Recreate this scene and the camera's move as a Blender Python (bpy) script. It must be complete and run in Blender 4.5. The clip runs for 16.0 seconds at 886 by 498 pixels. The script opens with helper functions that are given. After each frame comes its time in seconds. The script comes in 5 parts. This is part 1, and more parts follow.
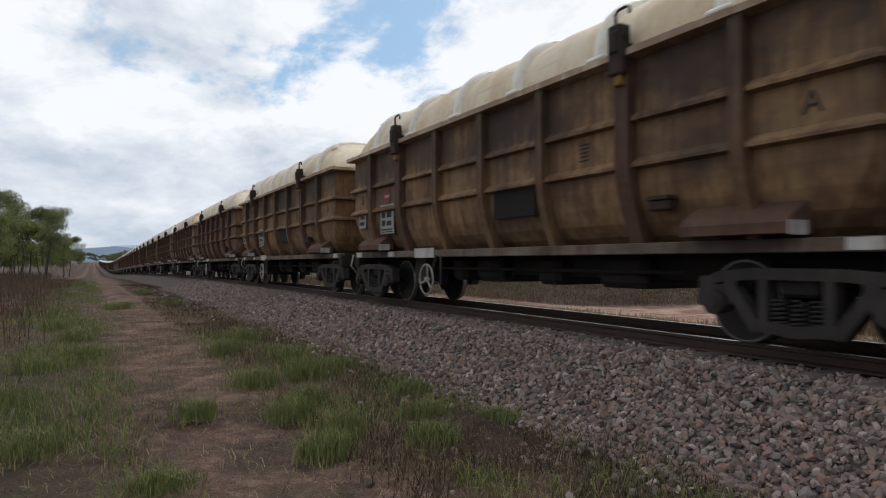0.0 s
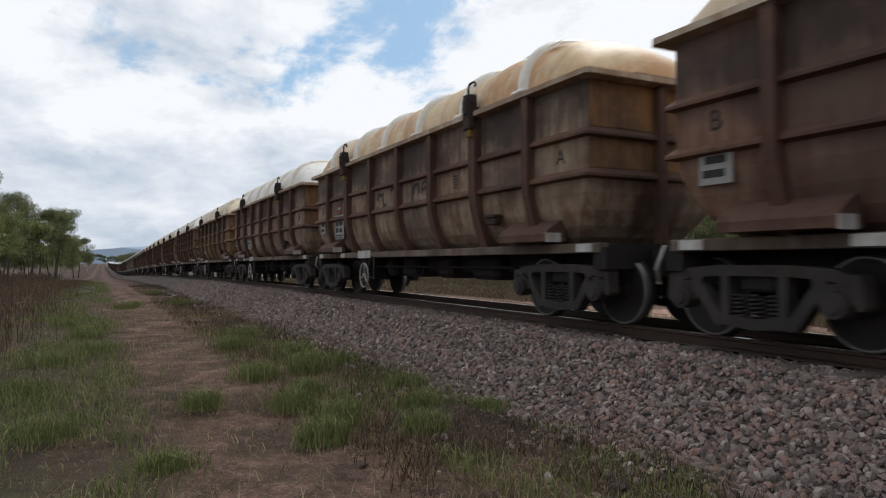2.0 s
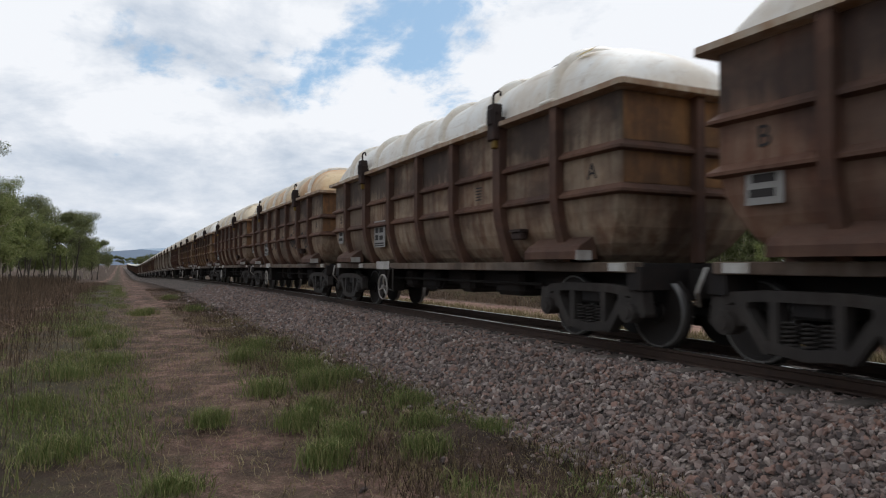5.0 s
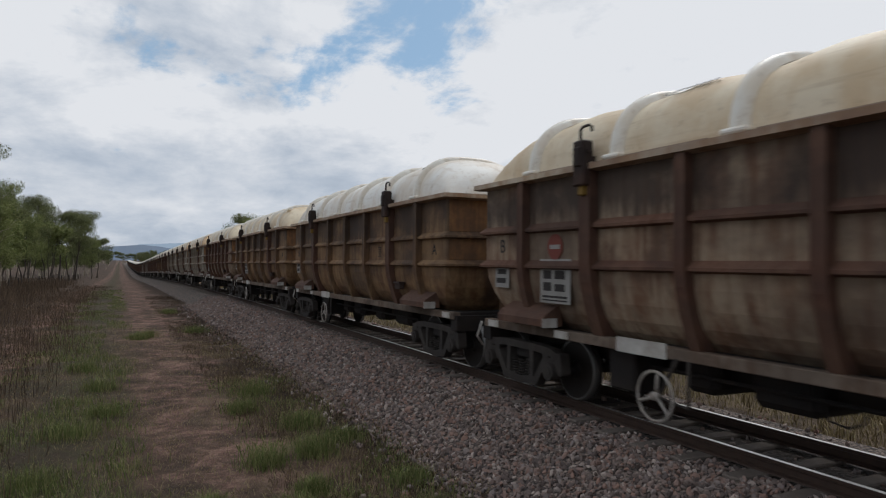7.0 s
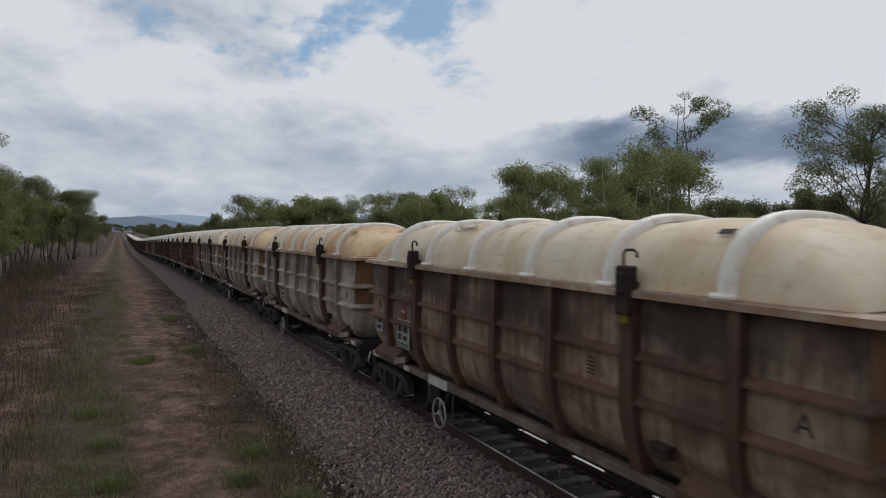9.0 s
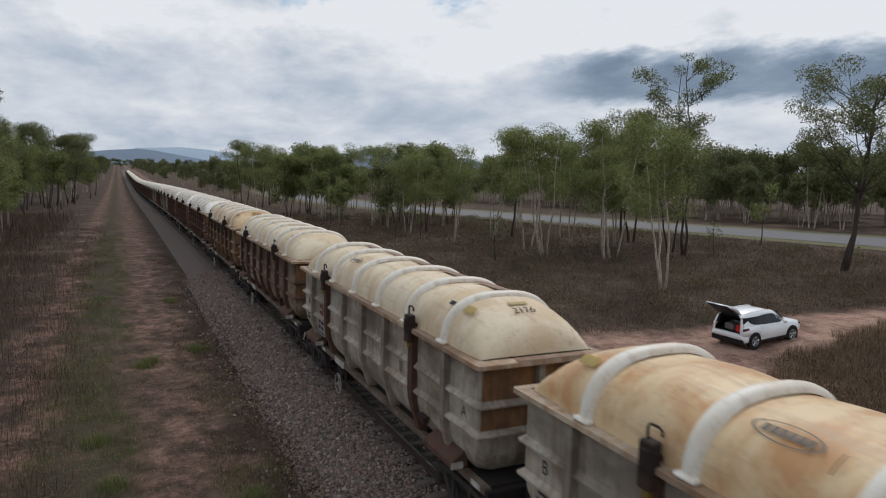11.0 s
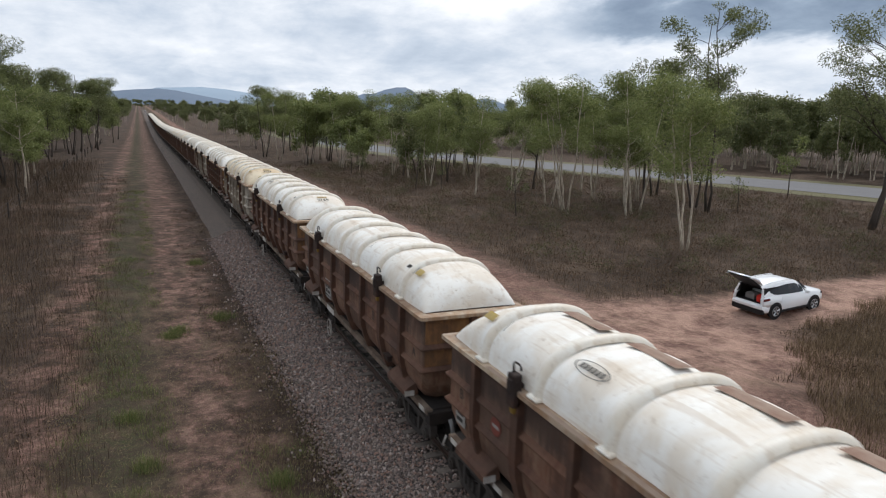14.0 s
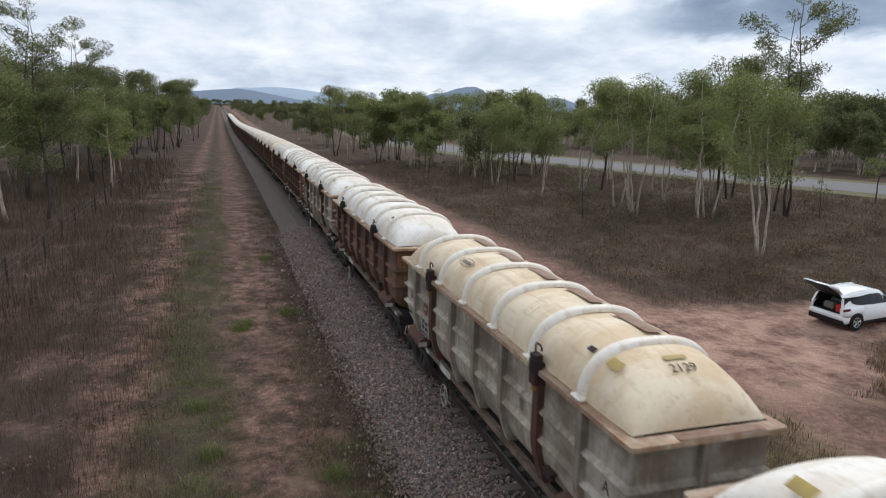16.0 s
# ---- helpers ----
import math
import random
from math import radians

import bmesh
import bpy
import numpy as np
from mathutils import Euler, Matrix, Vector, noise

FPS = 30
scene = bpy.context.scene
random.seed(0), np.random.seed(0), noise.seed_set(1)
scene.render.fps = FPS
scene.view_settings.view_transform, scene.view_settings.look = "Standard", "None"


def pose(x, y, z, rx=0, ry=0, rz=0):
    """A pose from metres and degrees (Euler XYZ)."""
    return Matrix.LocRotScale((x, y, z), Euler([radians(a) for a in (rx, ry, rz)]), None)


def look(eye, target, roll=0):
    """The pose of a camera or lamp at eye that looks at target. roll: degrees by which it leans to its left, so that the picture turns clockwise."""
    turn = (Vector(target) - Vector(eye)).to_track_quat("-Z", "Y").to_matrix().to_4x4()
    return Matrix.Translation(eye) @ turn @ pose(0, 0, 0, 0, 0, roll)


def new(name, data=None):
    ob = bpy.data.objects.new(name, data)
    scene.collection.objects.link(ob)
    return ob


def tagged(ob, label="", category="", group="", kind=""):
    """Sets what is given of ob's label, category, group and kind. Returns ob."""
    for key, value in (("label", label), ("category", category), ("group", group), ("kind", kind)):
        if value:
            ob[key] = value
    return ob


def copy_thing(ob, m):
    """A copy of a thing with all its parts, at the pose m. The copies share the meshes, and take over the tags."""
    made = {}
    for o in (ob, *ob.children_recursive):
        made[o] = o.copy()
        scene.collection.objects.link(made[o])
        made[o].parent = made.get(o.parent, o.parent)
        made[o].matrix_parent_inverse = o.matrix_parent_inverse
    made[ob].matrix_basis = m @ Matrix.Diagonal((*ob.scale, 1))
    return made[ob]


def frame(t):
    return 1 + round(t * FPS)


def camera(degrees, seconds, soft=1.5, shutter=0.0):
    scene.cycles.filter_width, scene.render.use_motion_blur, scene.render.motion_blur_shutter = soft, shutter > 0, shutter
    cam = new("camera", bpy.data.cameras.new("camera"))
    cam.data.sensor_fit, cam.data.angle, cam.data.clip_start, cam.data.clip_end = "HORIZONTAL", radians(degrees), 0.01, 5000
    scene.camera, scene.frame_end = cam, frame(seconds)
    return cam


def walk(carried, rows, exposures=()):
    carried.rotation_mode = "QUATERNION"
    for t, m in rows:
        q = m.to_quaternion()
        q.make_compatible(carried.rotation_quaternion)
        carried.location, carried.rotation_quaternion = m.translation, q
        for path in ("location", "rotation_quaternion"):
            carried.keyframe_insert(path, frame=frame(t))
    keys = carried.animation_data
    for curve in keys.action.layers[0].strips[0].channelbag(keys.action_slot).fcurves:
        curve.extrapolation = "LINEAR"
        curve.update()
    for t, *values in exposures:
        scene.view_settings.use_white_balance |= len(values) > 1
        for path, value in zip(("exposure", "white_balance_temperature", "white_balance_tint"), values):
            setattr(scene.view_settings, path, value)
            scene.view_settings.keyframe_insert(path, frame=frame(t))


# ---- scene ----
cam = camera(66.0, 16.0, soft=1.1, shutter=0.12)
PATH = [
    (0, (-6.724, 0.684, 1.541), (-5.81, 2.462, 1.577), -0.0),
    (0.5, (-6.751, 0.633, 1.537), (-5.82, 2.403, 1.572), -0.0),
    (1, (-6.748, 0.623, 1.466), (-5.818, 2.393, 1.512), 0.2),
    (1.5, (-6.737, 0.566, 1.523), (-5.815, 2.34, 1.562), -0.0),
    (2, (-6.747, 0.332, 1.499), (-5.851, 2.12, 1.539), 0.0),
    (2.5, (-6.75, 0.129, 1.466), (-5.881, 1.93, 1.509), 0.1),
    (3, (-6.738, 0.067, 1.451), (-5.877, 1.872, 1.495), 0.1),
    (3.5, (-6.749, 0.043, 1.451), (-5.889, 1.849, 1.494), 0.0),
    (6, (-6.662, 0.277, 2.074), (-5.807, 2.084, 2.127), 0.7),
    (6.5, (-6.674, 0.288, 2.319), (-5.818, 2.095, 2.372), 0.9),
    (7, (-6.698, 0.219, 2.665), (-5.842, 2.026, 2.706), 0.7),
    (7.5, (-6.704, 0.267, 3.046), (-5.849, 2.075, 3.083), 0.8),
    (8, (-6.736, 0.258, 3.466), (-5.881, 2.065, 3.497), 1.0),
    (8.5, (-6.801, 0.156, 3.964), (-5.943, 1.963, 3.967), 1.1),
    (11, (-6.778, -0.311, 7.219), (-5.92, 1.481, 6.993), 1.7),
    (11.5, (-6.829, -0.278, 7.852), (-5.971, 1.507, 7.579), 1.8),
    (12, (-6.855, -0.262, 8.383), (-5.999, 1.517, 8.062), 2.0),
    (12.5, (-6.82, -0.244, 8.507), (-5.967, 1.528, 8.144), 2.0),
    (13, (-6.789, -0.25, 8.498), (-5.938, 1.518, 8.109), 2.0),
    (13.5, (-6.765, -0.215, 8.436), (-5.916, 1.553, 8.045), 1.9),
    (14, (-6.782, -0.203, 8.402), (-5.984, 1.588, 8.007), 1.9),
    (14.5, (-6.797, -0.207, 8.411), (-6.046, 1.604, 8.014), 1.9),
    (15, (-6.784, -0.206, 8.399), (-6.062, 1.616, 8.001), 1.9),
    (15.5, (-6.712, -0.2, 8.392), (-6.037, 1.64, 7.992), 1.9),
    (16, (-6.588, -0.266, 8.437), (-5.973, 1.594, 8.034), 1.9),
]
walk(cam, [(t, look(eye, target, roll)) for t, eye, target, roll in PATH],
     [(0, -0.03, 6200, 10), (3.5, -0.06, 6200, 10), (6, -0.16, 6150, 10), (7, -0.35, 6150, 10), (8.5, -0.52, 6100, 10), (11, -0.31, 6150, 10), (12.5, -0.02, 6200, 10), (14, 0.08, 6150, 10), (16, 0.12, 6050, 10)])

# ---- world, sun, exposure ----
SUN_EL, SUN_AZ = radians(48), radians(50)
world = bpy.data.worlds.new("world")
scene.world = world
world.use_nodes = True


class Nodes:
    """Short-hand for building a node tree."""

    def __init__(self, tree):
        self.t = tree
        tree.nodes.clear()

    def n(self, kind, **kw):
        node = self.t.nodes.new(kind)
        for k, v in kw.items():
            if k == "inp":
                for key, val in v.items():
                    if isinstance(val, bpy.types.NodeSocket):
                        self.t.links.new(val, node.inputs[key])
                    else:
                        node.inputs[key].default_value = val
            else:
                setattr(node, k, v)
        return node

    def math(self, op, a, b=0.5, c=0.5, clamp=False):
        return self.n("ShaderNodeMath", operation=op, use_clamp=clamp, inp={0: a, 1: b, 2: c}).outputs[0]

    def noise(self, vec, scale, detail=4.0, rough=0.55, dist=0.0):
        return self.n("ShaderNodeTexNoise", inp={"Vector": vec, "Scale": scale, "Detail": detail, "Roughness": rough, "Distortion": dist}).outputs["Fac"]

    def ramp(self, fac, stops, smooth=False):
        node = self.n("ShaderNodeValToRGB", inp={0: fac})
        el = node.color_ramp.elements
        while len(el) < len(stops):
            el.new(0.5)
        for e, (p, c) in zip(el, stops):
            e.position = p
            e.color = (*c, 1) if len(c) == 3 else c
        if smooth:
            node.color_ramp.interpolation = "EASE"
        return node.outputs[0]

    def mix(self, fac, a, b, blend="MIX"):
        def col(v):
            return (*v, 1) if isinstance(v, tuple) and len(v) == 3 else v
        node = self.n("ShaderNodeMix", data_type="RGBA", blend_type=blend)
        for key, v in ((0, fac), (6, col(a)), (7, col(b))):
            if isinstance(v, bpy.types.NodeSocket):
                self.t.links.new(v, node.inputs[key])
            else:
                node.inputs[key].default_value = v
        return node.outputs[2]

    def mapping(self, vec, scale=(1, 1, 1), loc=(0, 0, 0)):
        return self.n("ShaderNodeMapping", inp={"Vector": vec, "Scale": scale, "Location": loc}).outputs[0]


w = Nodes(world.node_tree)
sky = w.n("ShaderNodeTexSky", sky_type="NISHITA")
sky.sun_disc, sky.sun_elevation, sky.sun_rotation = False, SUN_EL, SUN_AZ
sky.air_density, sky.dust_density, sky.ozone_density = 1.0, 1.0, 1.5
ray = w.n("ShaderNodeTexCoord").outputs["Generated"]
sep = w.n("ShaderNodeSeparateXYZ", inp={0: ray})
up = w.math("MAXIMUM", sep.outputs[2], 0.0)
den = w.math("ADD", up, 0.30)
plane = w.n("ShaderNodeCombineXYZ", inp={0: w.math("DIVIDE", sep.outputs[0], den), 1: w.math("DIVIDE", sep.outputs[1], den), 2: 0.0}).outputs[0]
broad = w.noise(w.mapping(plane, (1.0, 0.8, 1), (3.1, 1.7, 0)), 1.5, 7.0, 0.58, 0.12)
fine = w.noise(w.mapping(plane, (1.0, 0.75, 1), (7.3, 2.2, 4)), 4.4, 9.0, 0.60, 0.15)
shade = w.noise(w.mapping(plane, (0.8, 0.9, 1), (1.2, 5.5, 2)), 2.3, 8.0, 0.58, 0.2)
cover = w.math("ADD", w.math("MULTIPLY", broad, 0.55), w.math("MULTIPLY", fine, 0.57))
cover = w.math("ADD", cover, w.math("MULTIPLY", w.math("SUBTRACT", 1.0, w.math("MULTIPLY", up, 3.2, clamp=True)), 0.16))


def toward(d, a, b):
    """1 round the direction d, 0 away from it."""
    v = Vector(d).normalized()
    dot = w.n("ShaderNodeVectorMath", operation="DOT_PRODUCT", inp={0: ray, 1: v[:]}).outputs["Value"]
    return w.n("ShaderNodeMapRange", interpolation_type="SMOOTHSTEP", inp={0: dot, 1: a, 2: b, 3: 0.0, 4: 1.0}).outputs[0]


def climb(a, b):
    """0 below the height a of a direction, 1 above b."""
    return w.n("ShaderNodeMapRange", interpolation_type="SMOOTHSTEP", inp={0: w.math("ADD", sep.outputs[2], w.math("MULTIPLY", w.math("SUBTRACT", fine, 0.5), 0.07)), 1: a, 2: b, 3: 0.0, 4: 1.0}).outputs[0]


# a blue rift ahead, a slate-grey bank low to the right of it and white heaps above that
opening = w.math("MULTIPLY", toward((0.40, 0.88, 0.27), 0.968, 0.998), climb(0.17, 0.22))
right_side = toward((0.76, 0.64, 0.13), 0.945, 0.985)
bank = w.math("MULTIPLY", w.math("MULTIPLY", right_side, climb(0.095, 0.12)), w.math("SUBTRACT", 1.0, climb(0.145, 0.18)))
heaps = w.math("MULTIPLY", toward((0.66, 0.69, 0.26), 0.94, 0.99), climb(0.16, 0.20))
low_sky = w.math("SUBTRACT", 1.0, climb(0.09, 0.20))
cover = w.math("ADD", w.math("SUBTRACT", cover, w.math("MULTIPLY", opening, 0.115)), 0.075)
cover = w.math("ADD", cover, w.math("MULTIPLY", w.math("ADD", bank, heaps), 0.14))
shade = w.math("ADD", shade, w.math("MULTIPLY", w.math("SUBTRACT", 0.43, shade), w.math("MULTIPLY", low_sky, 0.6)))
shade = w.math("ADD", w.math("SUBTRACT", shade, w.math("MULTIPLY", bank, 0.36)), w.math("MULTIPLY", heaps, 0.15))
fac = w.ramp(cover, [(0.50, (0.0, 0.0, 0.0)), (0.60, (1, 1, 1))], True)
cloud = w.ramp(w.math("ADD", w.math("MULTIPLY", shade, 0.8), w.math("MULTIPLY", fine, 0.25)), [(0.18, (0.20, 0.255, 0.34)), (0.30, (0.33, 0.40, 0.49)), (0.44, (0.59, 0.645, 0.715)), (0.58, (0.97, 0.965, 0.96))])
blue = w.mix(0.55, w.n("ShaderNodeMix", data_type="RGBA", blend_type="MULTIPLY", inp={0: 1.0, 6: sky.outputs[0], 7: (0.09, 0.09, 0.09, 1)}).outputs[2], (0.40, 0.64, 0.86))
w.n("ShaderNodeOutputWorld", inp={0: w.n("ShaderNodeBackground", inp={0: w.mix(fac, blue, cloud), 1: 1.02}).outputs[0]})

lamp = bpy.data.lights.new("sun", "SUN")
lamp.energy, lamp.angle, lamp.color = 1.5, radians(18), (1.0, 0.95, 0.88)
sun = new("sun", lamp)
sun.matrix_basis = look((math.sin(SUN_AZ) * math.cos(SUN_EL) * 60, math.cos(SUN_AZ) * math.cos(SUN_EL) * 60, math.sin(SUN_EL) * 60), (0, 0, 0))

# ---- the lie of the land and the train's run ----
RAIL = 0.69
PITCH = 13.6


def smooth(a, b, v):
    u = min(max((v - a) / (b - a), 0.0), 1.0)
    return u * u * (3 - 2 * u)


def drop(y):
    """How far the line has fallen below the rails by the camera."""
    return 3.4 * smooth(10, 290, y) - 1.0 * smooth(400, 800, y)


def run(t):
    """Metres that the train has gone since the start."""
    return 18.85 * t - 0.0757 * t * t


def ground_z(x, y):
    right = -0.3 * smooth(4, 9, x) - 0.35 * smooth(9, 17, x) + 0.3 * smooth(20.5, 24, x)
    return right - drop(y)


# ---- materials ----
def shader(name, color, rough=0.8, bump=None, bump_size=0.02, metal=0.0, spec=0.3):
    """color: a function of Nodes and the object vector that gives a colour socket or a triple."""
    m = bpy.data.materials.new(name)
    m.use_nodes = True
    k = Nodes(m.node_tree)
    vec = k.n("ShaderNodeTexCoord").outputs["Object"]
    c = color(k, vec) if callable(color) else (*color, 1)
    b = k.n("ShaderNodeBsdfPrincipled", inp={"Base Color": c, "Metallic": metal, "Specular IOR Level": spec})
    r = rough(k, vec) if callable(rough) else rough
    if isinstance(r, bpy.types.NodeSocket):
        k.t.links.new(r, b.inputs["Roughness"])
    else:
        b.inputs["Roughness"].default_value = r
    if bump:
        h = bump(k, vec)
        k.t.links.new(k.n("ShaderNodeBump", inp={"Height": h, "Distance": bump_size, "Strength": 0.8}).outputs[0], b.inputs["Normal"])
    k.n("ShaderNodeOutputMaterial", inp={0: b.outputs[0]})
    return m


def rnd(k):
    return k.n("ShaderNodeObjectInfo").outputs["Random"]


def island(k):
    return k.n("ShaderNodeNewGeometry").outputs["Random Per Island"]


def world_vec(k):
    return k.n("ShaderNodeNewGeometry").outputs["Position"]


def paint_rusted(tone, rust, dark, top_dark=0.0):
    """The last argument sets how far the top course of plates is darkened."""
    def col(k, v):
        streak = k.noise(k.mapping(v, (2.2, 2.2, 0.22)), 2.6, 6, 0.65)
        blot = k.noise(v, 1.1, 6, 0.65)
        fine = k.noise(v, 14, 5, 0.7)
        a = k.math("ADD", k.math("MULTIPLY", streak, 0.55), k.math("MULTIPLY", blot, 0.45))
        c = k.mix(k.ramp(a, [(0.43, (0, 0, 0)), (0.57, (1, 1, 1))]), tone, rust)
        c = k.mix(k.math("MULTIPLY", k.ramp(blot, [(0.52, (0, 0, 0)), (0.70, (1, 1, 1))]), 0.75), c, dark)
        grime = k.noise(k.mapping(v, (1, 0.5, 1), (9, 4, 2)), 0.9, 5, 0.6)
        c = k.mix(k.math("MULTIPLY", k.ramp(grime, [(0.42, (0, 0, 0)), (0.60, (1, 1, 1))]), 0.68), c, dark)
        if top_dark:
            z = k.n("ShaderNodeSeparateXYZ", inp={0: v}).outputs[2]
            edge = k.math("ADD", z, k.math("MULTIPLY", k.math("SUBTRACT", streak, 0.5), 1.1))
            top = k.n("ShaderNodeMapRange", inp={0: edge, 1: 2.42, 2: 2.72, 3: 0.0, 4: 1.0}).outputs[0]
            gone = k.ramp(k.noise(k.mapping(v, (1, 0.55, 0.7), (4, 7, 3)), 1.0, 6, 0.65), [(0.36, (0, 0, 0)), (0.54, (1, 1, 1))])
            c = k.mix(k.math("MULTIPLY", k.math("MULTIPLY", top, gone), top_dark), c, (0.034, 0.027, 0.024))
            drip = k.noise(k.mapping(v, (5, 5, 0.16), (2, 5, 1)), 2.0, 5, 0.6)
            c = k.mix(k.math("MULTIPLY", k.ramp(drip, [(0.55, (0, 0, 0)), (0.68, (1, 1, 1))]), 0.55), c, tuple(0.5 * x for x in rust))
        return k.mix(k.math("MULTIPLY", fine, 0.35), c, tuple(0.55 * x for x in rust))
    return col


def speckle(k, v):
    return k.noise(v, 30, 6, 0.7)


def lid_color(base, stain, amount):
    def col(k, v):
        run_off = k.noise(k.mapping(v, (0.5, 1.4, 0.6)), 1.3, 6, 0.62)
        blot = k.noise(v, 0.9, 6, 0.65, 0.6)
        a = k.math("ADD", k.math("MULTIPLY", run_off, 0.5), k.math("MULTIPLY", blot, 0.5))
        c = k.mix(k.math("MULTIPLY", k.ramp(a, [(0.45, (0, 0, 0)), (0.57, (1, 1, 1))]), amount), base, stain)
        spots = k.noise(v, 6.0, 7, 0.75)
        c = k.mix(k.math("MULTIPLY", k.ramp(spots, [(0.57, (0, 0, 0)), (0.70, (1, 1, 1))]), 0.4 + 0.3 * amount), c, (0.32, 0.21, 0.12))
        seam = k.noise(k.mapping(v, (3.0, 0.25, 3.0), (2, 9, 5)), 1.6, 5, 0.6)
        c = k.mix(k.math("MULTIPLY", k.ramp(seam, [(0.55, (0, 0, 0)), (0.66, (1, 1, 1))]), 0.45 * amount + 0.1), c, (0.42, 0.29, 0.17))
        return k.mix(k.math("MULTIPLY", k.noise(v, 25, 4), 0.15), c, (0.4, 0.36, 0.3))
    return col


M = {}
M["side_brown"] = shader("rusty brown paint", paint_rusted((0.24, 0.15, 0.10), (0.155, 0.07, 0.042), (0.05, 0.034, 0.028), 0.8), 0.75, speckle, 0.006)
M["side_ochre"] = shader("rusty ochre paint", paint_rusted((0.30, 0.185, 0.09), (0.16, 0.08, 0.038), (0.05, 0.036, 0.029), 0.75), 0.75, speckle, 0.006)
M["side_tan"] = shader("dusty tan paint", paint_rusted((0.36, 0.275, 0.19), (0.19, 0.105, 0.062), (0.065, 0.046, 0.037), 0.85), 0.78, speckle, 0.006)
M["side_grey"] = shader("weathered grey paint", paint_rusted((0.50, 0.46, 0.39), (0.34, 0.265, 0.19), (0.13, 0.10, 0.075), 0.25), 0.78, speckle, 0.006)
M["rib_rust"] = shader("red-brown rusted ribs", paint_rusted((0.165, 0.088, 0.056), (0.115, 0.05, 0.03), (0.05, 0.032, 0.025)), 0.8, speckle, 0.006)
# End plates take a brighter orange than the ribs.
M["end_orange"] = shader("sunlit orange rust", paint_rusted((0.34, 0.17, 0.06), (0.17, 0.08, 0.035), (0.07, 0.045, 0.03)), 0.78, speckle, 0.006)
M["lid_cream"] = shader("cream fibreglass", lid_color((0.74, 0.63, 0.46), (0.55, 0.37, 0.19), 0.6), 0.6, speckle, 0.003, spec=0.3)
M["lid_white"] = shader("white fibreglass", lid_color((0.86, 0.835, 0.78), (0.62, 0.49, 0.34), 0.5), 0.6, speckle, 0.003, spec=0.3)
M["lid_orange"] = shader("orange-stained fibreglass", lid_color((0.70, 0.52, 0.30), (0.50, 0.24, 0.08), 0.9), 0.5, speckle, 0.003, spec=0.35)
M["lid_rib"] = shader("pale moulded rib", lid_color((0.80, 0.76, 0.68), (0.60, 0.46, 0.30), 0.45), 0.45, speckle, 0.003)
M["rim_cream"] = shader("stained cream rim", paint_rusted((0.55, 0.46, 0.35), (0.36, 0.22, 0.12), (0.2, 0.12, 0.08)), 0.6, speckle, 0.005)
M["strip"] = shader("worn brown anti-slip strip", paint_rusted((0.30, 0.20, 0.15), (0.23, 0.13, 0.09), (0.40, 0.32, 0.25)), 0.9, speckle, 0.004)
M["rust_dark"] = shader("dark rusted steel", paint_rusted((0.08, 0.04, 0.028), (0.05, 0.028, 0.02), (0.02, 0.016, 0.015)), 0.8, speckle, 0.006)
M["sill"] = shader("dusty steel sill", paint_rusted((0.22, 0.17, 0.13), (0.12, 0.075, 0.05), (0.05, 0.038, 0.03)), 0.8, speckle, 0.006)
M["under"] = shader("black grimy underframe", paint_rusted((0.02, 0.017, 0.016), (0.026, 0.018, 0.014), (0.010, 0.009, 0.009)), 0.85, speckle, 0.006)
M["bogie"] = shader("dusty cast steel", paint_rusted((0.068, 0.058, 0.05), (0.04, 0.03, 0.024), (0.018, 0.015, 0.014)), 0.8, speckle, 0.006)
M["wheel"] = shader("dark wheel steel", paint_rusted((0.03, 0.026, 0.024), (0.04, 0.028, 0.022), (0.016, 0.014, 0.013)), 0.6, speckle, 0.004, metal=0.3)
M["tread"] = shader("polished tread steel", (0.20, 0.19, 0.18), 0.45, speckle, 0.002, metal=0.8)
M["white_paint"] = shader("scuffed white paint", paint_rusted((0.62, 0.60, 0.56), (0.42, 0.38, 0.33), (0.22, 0.18, 0.15)), 0.6, speckle, 0.003)
M["placard"] = shader("faded white placard", paint_rusted((0.50, 0.50, 0.48), (0.38, 0.36, 0.33), (0.22, 0.2, 0.18)), 0.6)
M["ink"] = shader("dark stencil ink", (0.035, 0.03, 0.028), 0.8)
M["ink_faded"] = shader("faded grey ink", lambda k, v: k.mix(k.noise(v, 9, 5), (0.09, 0.085, 0.08), (0.24, 0.22, 0.19)), 0.8)
M["red_ink"] = shader("faded red sign paint", paint_rusted((0.33, 0.06, 0.04), (0.25, 0.06, 0.04), (0.12, 0.04, 0.03)), 0.7)
M["yellow_ink"] = shader("yellow sticker", paint_rusted((0.60, 0.43, 0.08), (0.45, 0.33, 0.1), (0.3, 0.22, 0.1)), 0.6)
M["yellow_latch"] = shader("worn yellow paint", paint_rusted((0.36, 0.22, 0.03), (0.2, 0.11, 0.03), (0.06, 0.035, 0.02)), 0.7)


def rail_col(k, v):
    return k.mix(k.noise(v, 9, 5), (0.035, 0.024, 0.02), (0.075, 0.045, 0.032))


M["rail"] = shader("rusty rail steel", rail_col, 0.7, speckle, 0.003, metal=0.4)
M["railhead"] = shader("polished railhead", (0.55, 0.53, 0.50), 0.28, metal=1.0)
M["sleeper"] = shader("dusty grey sleeper", lambda k, v: k.mix(k.noise(v, 7, 6, 0.7), (0.085, 0.068, 0.058), (0.19, 0.155, 0.13)), 0.9, speckle, 0.01)


